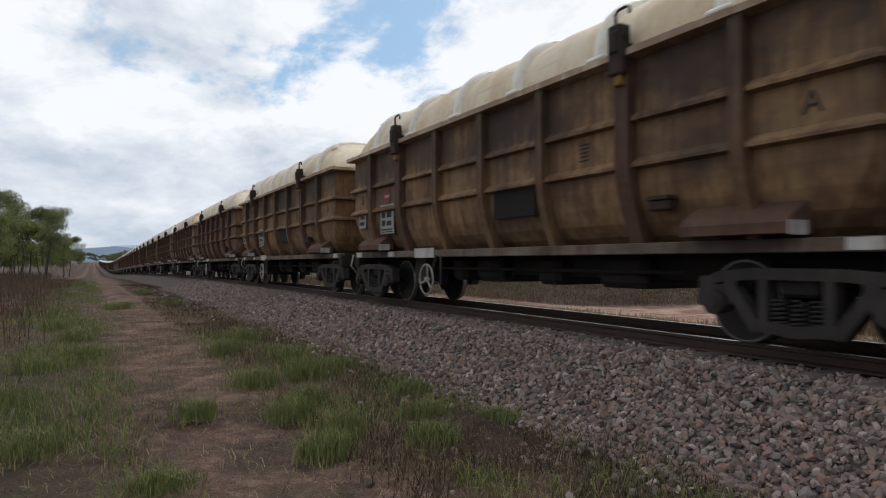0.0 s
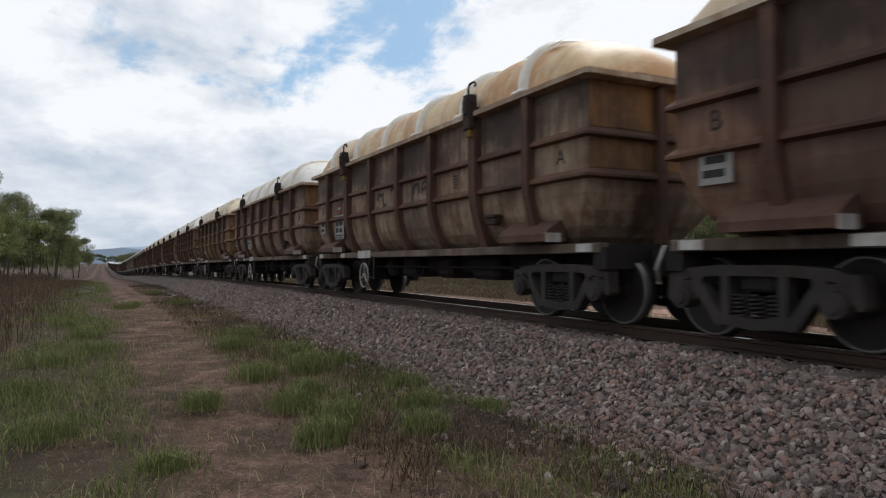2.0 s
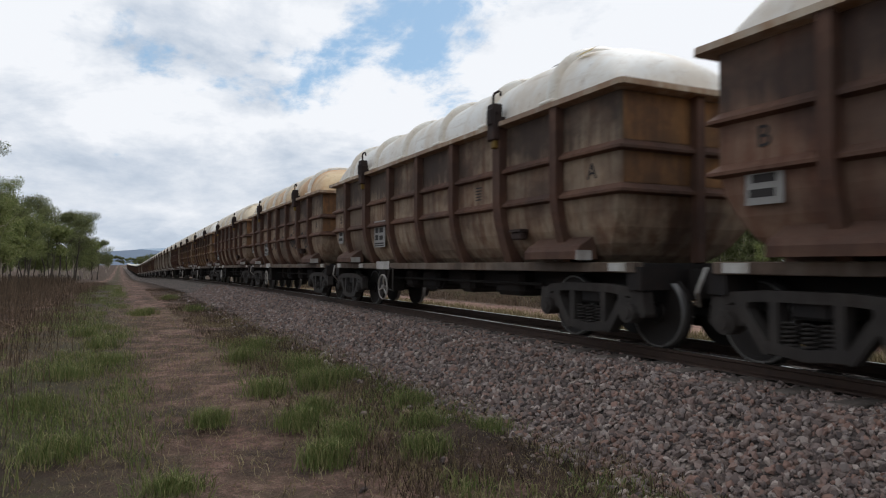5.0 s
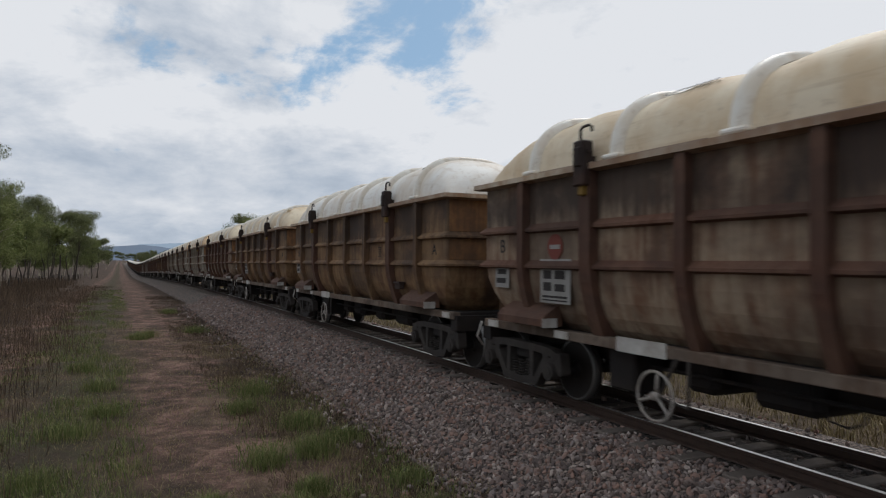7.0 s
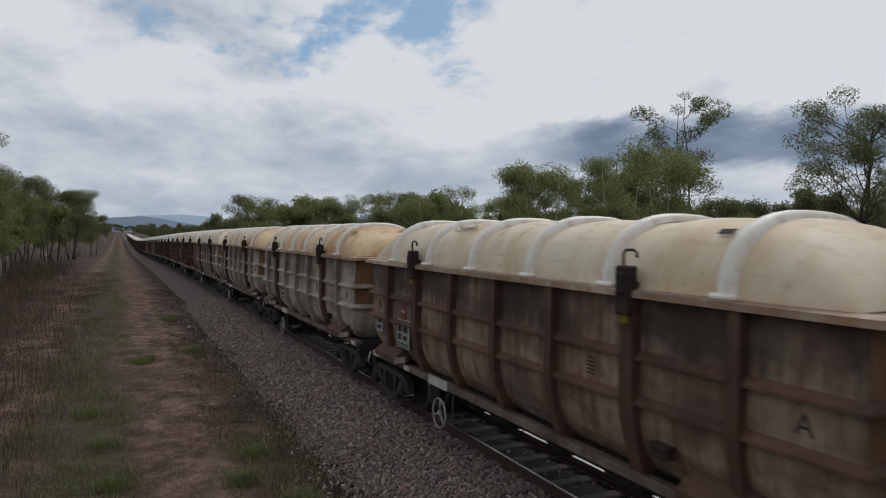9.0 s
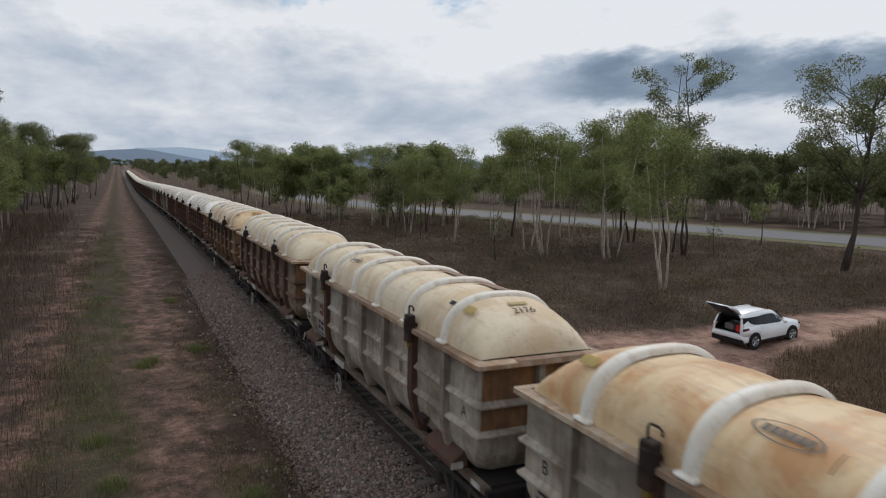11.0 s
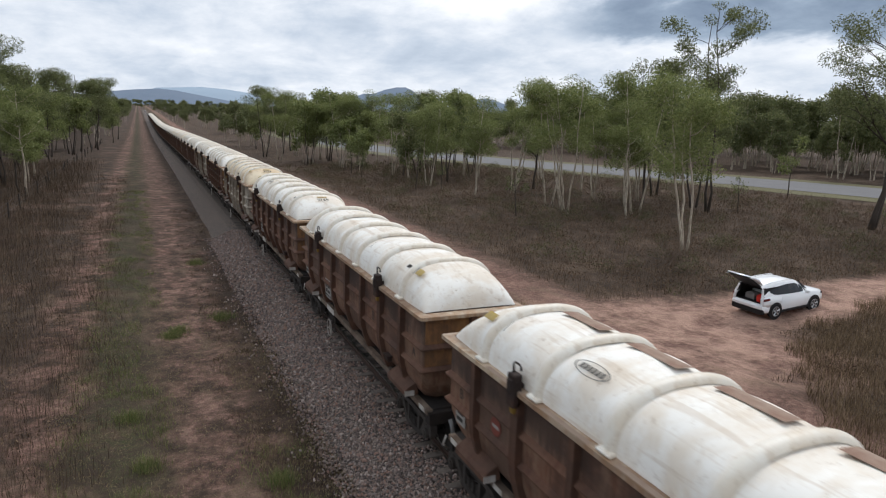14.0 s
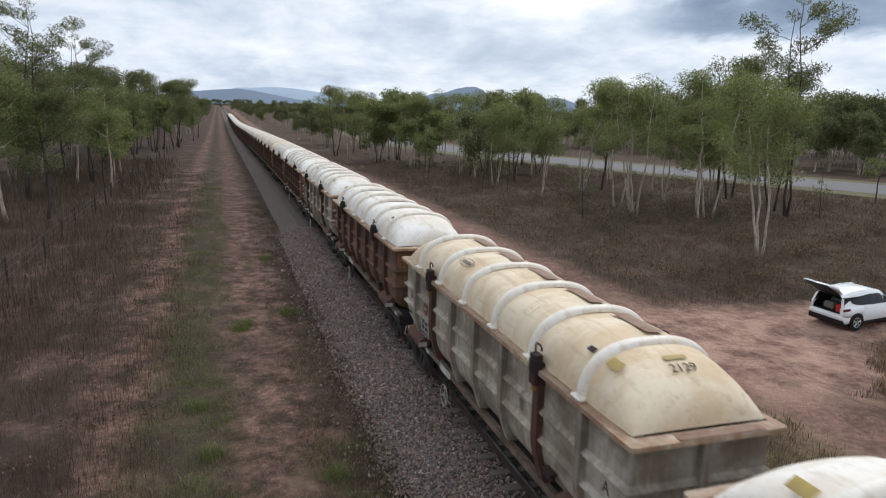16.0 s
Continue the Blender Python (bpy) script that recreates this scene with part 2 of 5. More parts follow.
STONE_TONES = [(0.0, (0.07, 0.055, 0.05)), (0.2, (0.16, 0.12, 0.104)), (0.45, (0.28, 0.21, 0.178)), (0.62, (0.30, 0.17, 0.125)), (0.82, (0.22, 0.18, 0.165)), (1.0, (0.50, 0.41, 0.35))]


def stone_col(k, v):
    c = k.ramp(island(k), STONE_TONES)
    return k.mix(k.math("MULTIPLY", k.noise(world_vec(k), 40, 4, 0.6), 0.5), c, (0.14, 0.11, 0.10))


def stone_col_single(k, v):
    c = k.ramp(rnd(k), STONE_TONES)
    return k.mix(k.math("MULTIPLY", k.noise(world_vec(k), 40, 4, 0.6), 0.5), c, (0.14, 0.11, 0.10))


M["stones"] = shader("crushed ballast stones", stone_col, 0.9, speckle, 0.004)
M["stone"] = shader("crushed ballast stone", stone_col_single, 0.9, speckle, 0.004)


def bed_col(k, v):
    cell = k.n("ShaderNodeTexVoronoi", inp={"Vector": v, "Scale": 24.0})
    # The train's shade is painted between the rails; gaps between stones are coloured dark.
    train_shade = k.math("LESS_THAN", k.math("ABSOLUTE", k.n("ShaderNodeSeparateXYZ", inp={0: v}).outputs[0]), 1.05)
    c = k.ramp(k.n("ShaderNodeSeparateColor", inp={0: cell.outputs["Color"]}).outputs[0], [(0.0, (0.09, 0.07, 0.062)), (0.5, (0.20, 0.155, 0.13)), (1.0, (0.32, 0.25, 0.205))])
    return k.mix(k.ramp(cell.outputs["Distance"], [(0.35, (0, 0, 0)), (0.75, (1, 1, 1))]), k.mix(k.math("MULTIPLY", train_shade, 0.7), c, (0.035, 0.03, 0.027)), (0.05, 0.042, 0.038))


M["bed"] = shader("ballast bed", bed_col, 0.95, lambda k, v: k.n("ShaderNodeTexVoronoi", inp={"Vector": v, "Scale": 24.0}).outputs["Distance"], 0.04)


def band(k, x, a, b, soft):
    """1 between a and b across the line, with soft ragged edges."""
    lo = k.n("ShaderNodeMapRange", inp={0: x, 1: a - soft, 2: a + soft, 3: 0.0, 4: 1.0}).outputs[0]
    hi = k.n("ShaderNodeMapRange", inp={0: x, 1: b - soft, 2: b + soft, 3: 1.0, 4: 0.0}).outputs[0]
    return k.math("MULTIPLY", lo, hi)


def ground_col(k, v):
    s = k.n("ShaderNodeSeparateXYZ", inp={0: v})
    wob = k.math("MULTIPLY", k.math("SUBTRACT", k.noise(v, 0.5, 6, 0.65), 0.5), 3.0)
    x = k.math("ADD", s.outputs[0], wob)
    y = s.outputs[1]
    patch = k.noise(v, 0.35, 7, 0.68)
    fine = k.noise(v, 5.0, 8, 0.72)
    grit = k.noise(v, 38.0, 5, 0.7)
    litter = k.ramp(k.math("ADD", k.math("MULTIPLY", patch, 0.5), k.math("MULTIPLY", fine, 0.5)), [(0.38, (0.042, 0.030, 0.022)), (0.50, (0.098, 0.068, 0.049)), (0.62, (0.19, 0.132, 0.094))])
    soil = k.ramp(k.math("ADD", k.math("MULTIPLY", patch, 0.4), k.math("MULTIPLY", fine, 0.6)), [(0.38, (0.125, 0.072, 0.058)), (0.50, (0.26, 0.15, 0.118)), (0.62, (0.42, 0.262, 0.208))])
    path_l = k.math("MULTIPLY", band(k, x, -6.7, -3.9, 0.8), k.ramp(k.noise(v, 1.4, 8, 0.7), [(0.40, (0.08, 0.08, 0.08)), (0.60, (0.85, 0.85, 0.85))]))
    path_r = band(k, x, 8.2, 13.0, 1.2)
    bare = k.math("MULTIPLY", band(k, x, 9.0, 18.5, 1.3), band(k, y, 15.5, 26.5, 1.8))
    spur = k.math("MULTIPLY", band(k, x, 16.0, 60.0, 1.5), band(k, k.math("ADD", y, k.math("MULTIPLY", wob, 0.8)), 20.6, 25.6, 0.9))
    bare_l = k.math("MULTIPLY", band(k, x, -17.0, -8.0, 1.5), k.ramp(patch, [(0.52, (0, 0, 0)), (0.62, (0.45, 0.45, 0.45))]))
    wheel_l = k.math("MULTIPLY", band(k, x, -10.4, -8.6, 0.5), k.ramp(k.noise(v, 0.8, 7, 0.7), [(0.42, (0, 0, 0)), (0.56, (0.95, 0.95, 0.95))]))
    bare_l = k.math("MAXIMUM", bare_l, wheel_l)
    m = k.math("MAXIMUM", k.math("MAXIMUM", path_l, path_r), k.math("MAXIMUM", k.math("MAXIMUM", bare, spur), bare_l))
    c = k.mix(m, k.mix(k.math("MULTIPLY", band(k, x, -40.0, -2.5, 1.0), 0.6), litter, (0.042, 0.031, 0.025)), soil)
    pink = k.math("MULTIPLY", k.math("MAXIMUM", bare, spur), k.ramp(k.noise(v, 0.6, 7, 0.7), [(0.40, (0, 0, 0)), (0.56, (0.85, 0.85, 0.85))]))
    c = k.mix(pink, c, (0.60, 0.385, 0.295))
    green = k.math("MULTIPLY", band(k, x, -8.8, -6.6, 0.7), k.ramp(fine, [(0.4, (0, 0, 0)), (0.6, (0.6, 0.6, 0.6))]))
    c = k.mix(green, c, (0.06, 0.085, 0.025))
    pale = k.math("MULTIPLY", band(k, x, 2.6, 9.5, 0.8), k.ramp(fine, [(0.35, (0, 0, 0)), (0.6, (0.65, 0.65, 0.65))]))
    c = k.mix(pale, c, (0.21, 0.165, 0.09))
    c = k.mix(k.math("MULTIPLY", k.ramp(grit, [(0.45, (0, 0, 0)), (0.62, (1, 1, 1))]), 0.65), c, (0.045, 0.033, 0.026))
    fleck = k.noise(k.mapping(v, (1, 1, 1), (3, 8, 1)), 55.0, 3, 0.6)
    c = k.mix(k.math("MULTIPLY", k.ramp(fleck, [(0.60, (0, 0, 0)), (0.68, (1, 1, 1))]), 0.55), c, (0.33, 0.26, 0.21))
    mat = k.noise(k.mapping(v, (1, 0.6, 1), (5, 21, 1)), 0.9, 8, 0.72)
    c = k.mix(k.math("MULTIPLY", k.ramp(mat, [(0.47, (0, 0, 0)), (0.58, (1, 1, 1))]), k.math("SUBTRACT", 0.75, k.math("MULTIPLY", m, 0.66))), c, (0.055, 0.039, 0.03))
    tan = k.noise(k.mapping(v, (1, 0.5, 1), (31, 4, 1)), 0.55, 8, 0.72)
    c = k.mix(k.math("MULTIPLY", k.ramp(tan, [(0.55, (0, 0, 0)), (0.66, (1, 1, 1))]), 0.5), c, (0.20, 0.145, 0.10))
    clod = k.noise(k.mapping(v, (1, 1, 1), (13, 2, 1)), 2.6, 7, 0.75)
    return k.mix(k.math("MULTIPLY", k.ramp(clod, [(0.50, (0, 0, 0)), (0.64, (1, 1, 1))]), k.math("SUBTRACT", 0.6, k.math("MULTIPLY", m, 0.35))), c, (0.07, 0.05, 0.037))


M["ground"] = shader("red-brown bush soil", ground_col, 0.95, lambda k, v: k.math("ADD", k.noise(v, 4, 8, 0.75), k.math("MULTIPLY", k.noise(v, 30, 5, 0.7), 0.4)), 0.12, spec=0.1)
M["road"] = shader("grey asphalt", lambda k, v: k.mix(k.noise(v, 0.4, 8, 0.7), (0.125, 0.122, 0.125), (0.19, 0.185, 0.19)), 0.9, speckle, 0.01)
M["verge"] = shader("mown verge grass", lambda k, v: k.mix(k.noise(v, 0.5, 8, 0.7), (0.095, 0.095, 0.045), (0.17, 0.145, 0.08)), 0.95, speckle, 0.05)


def blades(a, b, c):
    return lambda k, v: k.ramp(island(k), [(0.0, a), (0.5, b), (1.0, c)])


M["dry_grass"] = shader("dry brown grass", blades((0.05, 0.036, 0.026), (0.098, 0.069, 0.047), (0.18, 0.128, 0.083)), 0.9, spec=0.1)
M["pale_grass"] = shader("pale straw grass", blades((0.14, 0.11, 0.055), (0.24, 0.19, 0.10), (0.34, 0.28, 0.16)), 0.9, spec=0.1)
M["green_grass"] = shader("fresh green grass", blades((0.08, 0.105, 0.028), (0.145, 0.175, 0.052), (0.27, 0.245, 0.11)), 0.8, spec=0.2)
M["mound"] = shader("tawny dry grass", blades((0.095, 0.066, 0.04), (0.18, 0.128, 0.077), (0.31, 0.225, 0.14)), 0.9, spec=0.1)
M["scrub"] = shader("grey-brown scrub", blades((0.075, 0.053, 0.037), (0.14, 0.097, 0.065), (0.24, 0.168, 0.11)), 0.9, spec=0.1)


def foliage(name, a, b, c):
    """Thin leaves that let some light through."""
    m = shader(name, blades(a, b, c), 0.55, spec=0.3)
    k = m.node_tree
    bsdf = [n for n in k.nodes if n.type == "BSDF_PRINCIPLED"][0]
    out = [n for n in k.nodes if n.type == "OUTPUT_MATERIAL"][0]
    thin, mixed = k.nodes.new("ShaderNodeBsdfTranslucent"), k.nodes.new("ShaderNodeMixShader")
    k.links.new(bsdf.inputs["Base Color"].links[0].from_socket, thin.inputs["Color"])
    mixed.inputs[0].default_value = 0.42
    k.links.new(bsdf.outputs[0], mixed.inputs[1])
    k.links.new(thin.outputs[0], mixed.inputs[2])
    k.links.new(mixed.outputs[0], out.inputs[0])
    return m


M["leaf"] = foliage("eucalypt leaves", (0.105, 0.125, 0.036), (0.185, 0.215, 0.07), (0.30, 0.32, 0.13))
M["leaf_dark"] = foliage("dark eucalypt leaves", (0.078, 0.09, 0.034), (0.135, 0.15, 0.058), (0.22, 0.23, 0.10))
M["olive"] = foliage("olive scrub leaves", (0.05, 0.055, 0.022), (0.095, 0.095, 0.04), (0.17, 0.15, 0.075))

M["bark_white"] = shader("pale gum bark", lambda k, v: k.mix(k.ramp(k.noise(k.mapping(v, (3, 3, 0.8)), 2, 6, 0.65), [(0.4, (0, 0, 0)), (0.65, (1, 1, 1))]), (0.50, 0.43, 0.34), (0.24, 0.19, 0.145)), 0.8, speckle, 0.01)
M["bark_dark"] = shader("dark ironbark", lambda k, v: k.mix(k.noise(k.mapping(v, (6, 6, 1.2)), 2, 6, 0.7), (0.035, 0.028, 0.024), (0.10, 0.08, 0.066)), 0.95, speckle, 0.03)
# Distance haze is put into the hills' colours, paler for the far range.
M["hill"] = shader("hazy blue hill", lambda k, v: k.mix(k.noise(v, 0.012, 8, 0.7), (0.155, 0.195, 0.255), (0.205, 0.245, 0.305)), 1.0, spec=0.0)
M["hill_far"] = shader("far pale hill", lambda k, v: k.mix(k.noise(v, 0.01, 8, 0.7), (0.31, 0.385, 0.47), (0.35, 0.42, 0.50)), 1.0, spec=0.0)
M["post"] = shader("dark fence post", lambda k, v: k.mix(k.noise(v, 9, 5), (0.03, 0.025, 0.022), (0.08, 0.065, 0.055)), 0.9)
M["wire"] = shader("dull fence wire", (0.12, 0.11, 0.10), 0.6, metal=0.6)
M["car_white"] = shader("white car paint", (0.86, 0.865, 0.87), 0.18, spec=0.6)
M["car_black"] = shader("black car plastic", (0.012, 0.012, 0.013), 0.5)
M["car_glass"] = shader("dark car glass", (0.010, 0.014, 0.02), 0.08, spec=0.28)
M["tyre"] = shader("rubber tyre", (0.018, 0.018, 0.018), 0.85)
M["alloy"] = shader("silver alloy", (0.42, 0.42, 0.43), 0.3, metal=0.8)
M["tail_red"] = shader("dark red tail lamp", (0.10, 0.012, 0.012), 0.15, spec=0.6)
M["bag_red"] = shader("red fabric bag", lambda k, v: k.mix(k.noise(v, 9, 4), (0.45, 0.02, 0.015), (0.65, 0.05, 0.03)), 0.8)
M["bag_grey"] = shader("grey plastic crate", (0.2, 0.19, 0.18), 0.6)


# ---- mesh helpers ----
def as_mesh(name, bm, mat, smooth_faces=False):
    me = bpy.data.meshes.new(name)
    bm.normal_update()
    bm.to_mesh(me)
    bm.free()
    me.materials.append(mat)
    if smooth_faces:
        me.polygons.foreach_set("use_smooth", [True] * len(me.polygons))
    return me


def part(name, bm, mat, parent, label="", smooth_faces=False):
    me = bm if isinstance(bm, bpy.types.Mesh) else as_mesh(name, bm, mat, smooth_faces)
    ob = new(name, me)
    ob.parent = parent
    return tagged(ob, label)


def box(bm, x0, x1, y0, y1, z0, z1, bevel=0.0):
    r = bmesh.ops.create_cube(bm, size=1.0, matrix=Matrix.Translation(((x0 + x1) / 2, (y0 + y1) / 2, (z0 + z1) / 2)) @ Matrix.Diagonal((abs(x1 - x0), abs(y1 - y0), abs(z1 - z0), 1)))
    if bevel:
        edges = list({e for v in r["verts"] for e in v.link_edges})
        bmesh.ops.bevel(bm, geom=edges, offset=bevel, segments=1, affect="EDGES")
    return bm


def boxed(x0, x1, y0, y1, z0, z1, bevel=0.0):
    return box(bmesh.new(), x0, x1, y0, y1, z0, z1, bevel)


def tube(bm, pts, radii, sides=6, cap=True):
    """A tapered tube along points."""
    rings = []
    pts = [Vector(p) for p in pts]
    for n, p in enumerate(pts):
        a = (pts[min(n + 1, len(pts) - 1)] - pts[max(n - 1, 0)]).normalized()
        side = a.cross(Vector((0.31, 0.87, 0.38))).normalized()
        other = a.cross(side)
        r = radii[n] if isinstance(radii, (list, tuple)) else radii
        rings.append([bm.verts.new(p + r * (math.cos(2 * math.pi * q / sides) * side + math.sin(2 * math.pi * q / sides) * other)) for q in range(sides)])
    for a, b in zip(rings, rings[1:]):
        for q in range(sides):
            bm.faces.new((a[q], a[(q + 1) % sides], b[(q + 1) % sides], b[q]))
    if cap:
        bm.faces.new(rings[0][::-1])
        bm.faces.new(rings[-1])
    return bm


def prism(bm, outline, y0, y1, axis="y"):
    """An outline of (a, b) pushed from y0 to y1: (x, z) along y, or (y, z) along x."""
    def put(a, b, d):
        return bm.verts.new((a, d, b) if axis == "y" else (d, a, b) if axis == "x" else (a, b, d))
    lo, hi = [put(a, b, y0) for a, b in outline], [put(a, b, y1) for a, b in outline]
    n = len(outline)
    for q in range(n):
        bm.faces.new((lo[q], lo[(q + 1) % n], hi[(q + 1) % n], hi[q]))
    bm.faces.new(lo[::-1])
    bm.faces.new(hi)
    bmesh.ops.recalc_face_normals(bm, faces=bm.faces)
    return bm


def fast_mesh(name, verts, faces, mat, smooth_faces=False):
    """A mesh from numpy vertices and equal-sided faces."""
    me = bpy.data.meshes.new(name)
    verts, faces = np.asarray(verts, np.float32), np.asarray(faces, np.int32)
    me.vertices.add(len(verts))
    me.vertices.foreach_set("co", verts.ravel())
    me.loops.add(faces.size)
    me.loops.foreach_set("vertex_index", faces.ravel())
    me.polygons.add(len(faces))
    me.polygons.foreach_set("loop_start", np.arange(0, faces.size, faces.shape[1], dtype=np.int32))
    me.polygons.foreach_set("use_smooth", np.full(len(faces), smooth_faces))
    me.update(calc_edges=True)
    me.materials.append(mat)
    return me


# ---- ground ----
def spaced(marks):
    out = []
    for a, b, step in marks:
        out += list(np.arange(a, b, step))
    return np.array(out + [marks[-1][1]])


gx = spaced([(-4500, -300, 350), (-300, -40, 20), (-40, -12, 2), (-12, 30, 0.5), (30, 110, 4), (110, 300, 20), (300, 4500, 350)])
gy = spaced([(-4500, -300, 350), (-300, -20, 20), (-20, 0, 2), (0, 45, 0.5), (45, 300, 5), (300, 900, 30), (900, 4700, 400)])
gverts = []
for yy in gy:
    for xx in gx:
        near = 1 - smooth(60, 150, abs(yy)) if abs(xx) < 60 else 0
        bumpy = 0.10 * noise.noise(Vector((xx * 0.45, yy * 0.45, 1))) + 0.05 * noise.noise(Vector((xx * 1.3, yy * 1.3, 7)))
        calm = smooth(2.4, 3.6, abs(xx))
        gverts.append((xx, yy, ground_z(xx, yy) - 0.04 + near * bumpy * calm))
nx = len(gx)
gfaces = [(j * nx + i, j * nx + i + 1, (j + 1) * nx + i + 1, (j + 1) * nx + i) for j in range(len(gy) - 1) for i in range(nx - 1)]
ground = tagged(new("ground", fast_mesh("ground", gverts, gfaces, M["ground"], True)), "red-brown bush soil with dry litter and vehicle tracks", "ground", kind="structure")

# ---- railway formation ----
TRACK_Y = [-60, -20] + list(range(0, 60, 5)) + list(range(60, 320, 10)) + list(range(320, 1000, 40))


def along(outline, mat, name, smooth_faces=False):
    """A profile of (x, z over the ground line) drawn along the whole line."""
    vs, fs, n = [], [], len(outline)
    for y in TRACK_Y:
        vs += [(x, y, z - drop(y)) for x, z in outline]
    for j in range(len(TRACK_Y) - 1):
        for i in range(n):
            fs.append((j * n + i, j * n + (i + 1) % n, (j + 1) * n + (i + 1) % n, (j + 1) * n + i))
    return fast_mesh(name, vs, fs, mat, smooth_faces)


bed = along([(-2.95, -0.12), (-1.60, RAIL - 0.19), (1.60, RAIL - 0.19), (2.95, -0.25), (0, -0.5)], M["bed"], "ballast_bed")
ballast = tagged(new("ballast", bed), "grey-brown crushed stone ballast shoulder of a railway line", "ballast", kind="structure")
track = tagged(new("railway_track"), "single narrow-gauge track with rusty rails on sleepers", "railway track", kind="structure")
for sx in (-0.57, 0.57):
    prof = [(sx - 0.065, RAIL - 0.15), (sx + 0.065, RAIL - 0.15), (sx + 0.055, RAIL - 0.132), (sx + 0.012, RAIL - 0.115), (sx + 0.012, RAIL - 0.045), (sx + 0.034, RAIL - 0.035), (sx + 0.034, RAIL - 0.002), (sx - 0.034, RAIL - 0.002), (sx - 0.034, RAIL - 0.035), (sx - 0.012, RAIL - 0.045), (sx - 0.012, RAIL - 0.115), (sx - 0.055, RAIL - 0.132)]
    rail = part("rail", along(prof, M["rail"], "rail"), None, track, "rust-brown steel rail")
    part("rail_head", along([(sx - 0.028, RAIL - 0.003), (sx + 0.028, RAIL - 0.003), (sx + 0.026, RAIL), (sx - 0.026, RAIL)], M["railhead"], "rail_head"), None, rail, "polished running surface")
sleeper_mesh = as_mesh("sleeper", boxed(-1.05, 1.05, -0.11, 0.11, -0.12, 0.0, 0.015), M["sleeper"])
for n in range(-8, 160):
    ob = part("sleeper", sleeper_mesh, None, track)
    y = n * 0.66 + 0.05 * math.sin(n * 2.3)
    ob.matrix_basis = pose(0.06 * math.sin(n * 1.7) - 0.06, y, RAIL - 0.15 - drop(y), 0, 0, 1.2 * math.sin(n * 3.1))


# ---- ore wagons ----
HALF = 6.26
RIBS = [-4.80, -3.24, -1.60, 0.0, 1.60, 3.24, 4.80]


def letters(text, size, mat, name="lettering"):
    cu = bpy.data.curves.new(name, "FONT")
    cu.body, cu.size, cu.align_x, cu.align_y, cu.extrude = text, size, "CENTER", "CENTER", 0.002
    ob = bpy.data.objects.new(name, cu)
    scene.collection.objects.link(ob)
    me = bpy.data.meshes.new_from_object(ob.evaluated_get(bpy.context.evaluated_depsgraph_get()))
    bpy.data.objects.remove(ob)
    me.materials.clear()
    me.materials.append(mat)
    return me


def loft(bm, rings, close=True):
    made = [[bm.verts.new(p) for p in ring] for ring in rings]
    n = len(made[0])
    for a, b in zip(made, made[1:]):
        for q in range(n if close else n - 1):
            bm.faces.new((a[q], a[(q + 1) % n], b[(q + 1) % n], b[q]))
    return made


def chamfered(hx, hy, z, c):
    return [(-hx + c, -hy, z), (hx - c, -hy, z), (hx, -hy + c, z), (hx, hy - c, z), (hx - c, hy, z), (-hx + c, hy, z), (-hx, hy - c, z), (-hx, -hy + c, z)]


def tub():
    bm = bmesh.new()
    levels = [(3.20, 1.20, 6.06, 0.03), (1.97, 1.20, 6.06, 0.03), (1.72, 1.18, 6.03, 0.06), (1.5, 1.13, 5.96, 0.10), (1.3, 1.05, 5.85, 0.14), (1.15, 0.94, 5.72, 0.16), (1.04, 0.80, 5.55, 0.18)]
    made = loft(bm, [chamfered(hx, hy, z, c) for z, hx, hy, c in levels])
    bm.faces.new(made[-1])
    bmesh.ops.recalc_face_normals(bm, faces=bm.faces)
    return bm


def stringer(z):
    """A sloping shelf that runs round the tub."""
    bm = bmesh.new()
    rings = [chamfered(1.19, 6.05, z + 0.10, 0.03), chamfered(1.29, 6.15, z + 0.015, 0.03), chamfered(1.29, 6.15, z - 0.02, 0.03), chamfered(1.19, 6.05, z - 0.045, 0.03)]
    loft(bm, rings)
    bmesh.ops.recalc_face_normals(bm, faces=bm.faces)
    return bm


def side_rib(wide):
    out = [(-1.19, 3.19), (-1.335, 3.19), (-1.335, 2.0), (-1.31, 1.75), (-1.25, 1.5), (-1.17, 1.25), (-1.06, 0.98), (-0.80, 0.98), (-0.98, 1.2), (-1.10, 1.45), (-1.17, 1.75)]
    return prism(bmesh.new(), out, -wide / 2, wide / 2)


def rim():
    bm = bmesh.new()
    loft(bm, [chamfered(1.17, 6.03, 3.29, 0.02), chamfered(1.355, 6.26, 3.265, 0.05), chamfered(1.36, 6.265, 3.19, 0.05), chamfered(1.20, 6.06, 3.17, 0.03)])
    bmesh.ops.recalc_face_normals(bm, faces=bm.faces)
    return bm


ARC = 20


def lid_at(a, y, wide, rise):
    """A point on the lid's cross-section, a from 0 at the near edge to pi at the far one."""
    cx, sz = math.cos(a), math.sin(a)
    return (-wide * math.copysign(abs(cx) ** 0.76, cx), y, 3.285 + rise * max(sz, 0.0) ** 0.88)


def lid_ring(y, rise, wide):
    return [lid_at(math.pi * q / ARC, y, wide, rise) for q in range(ARC + 1)]


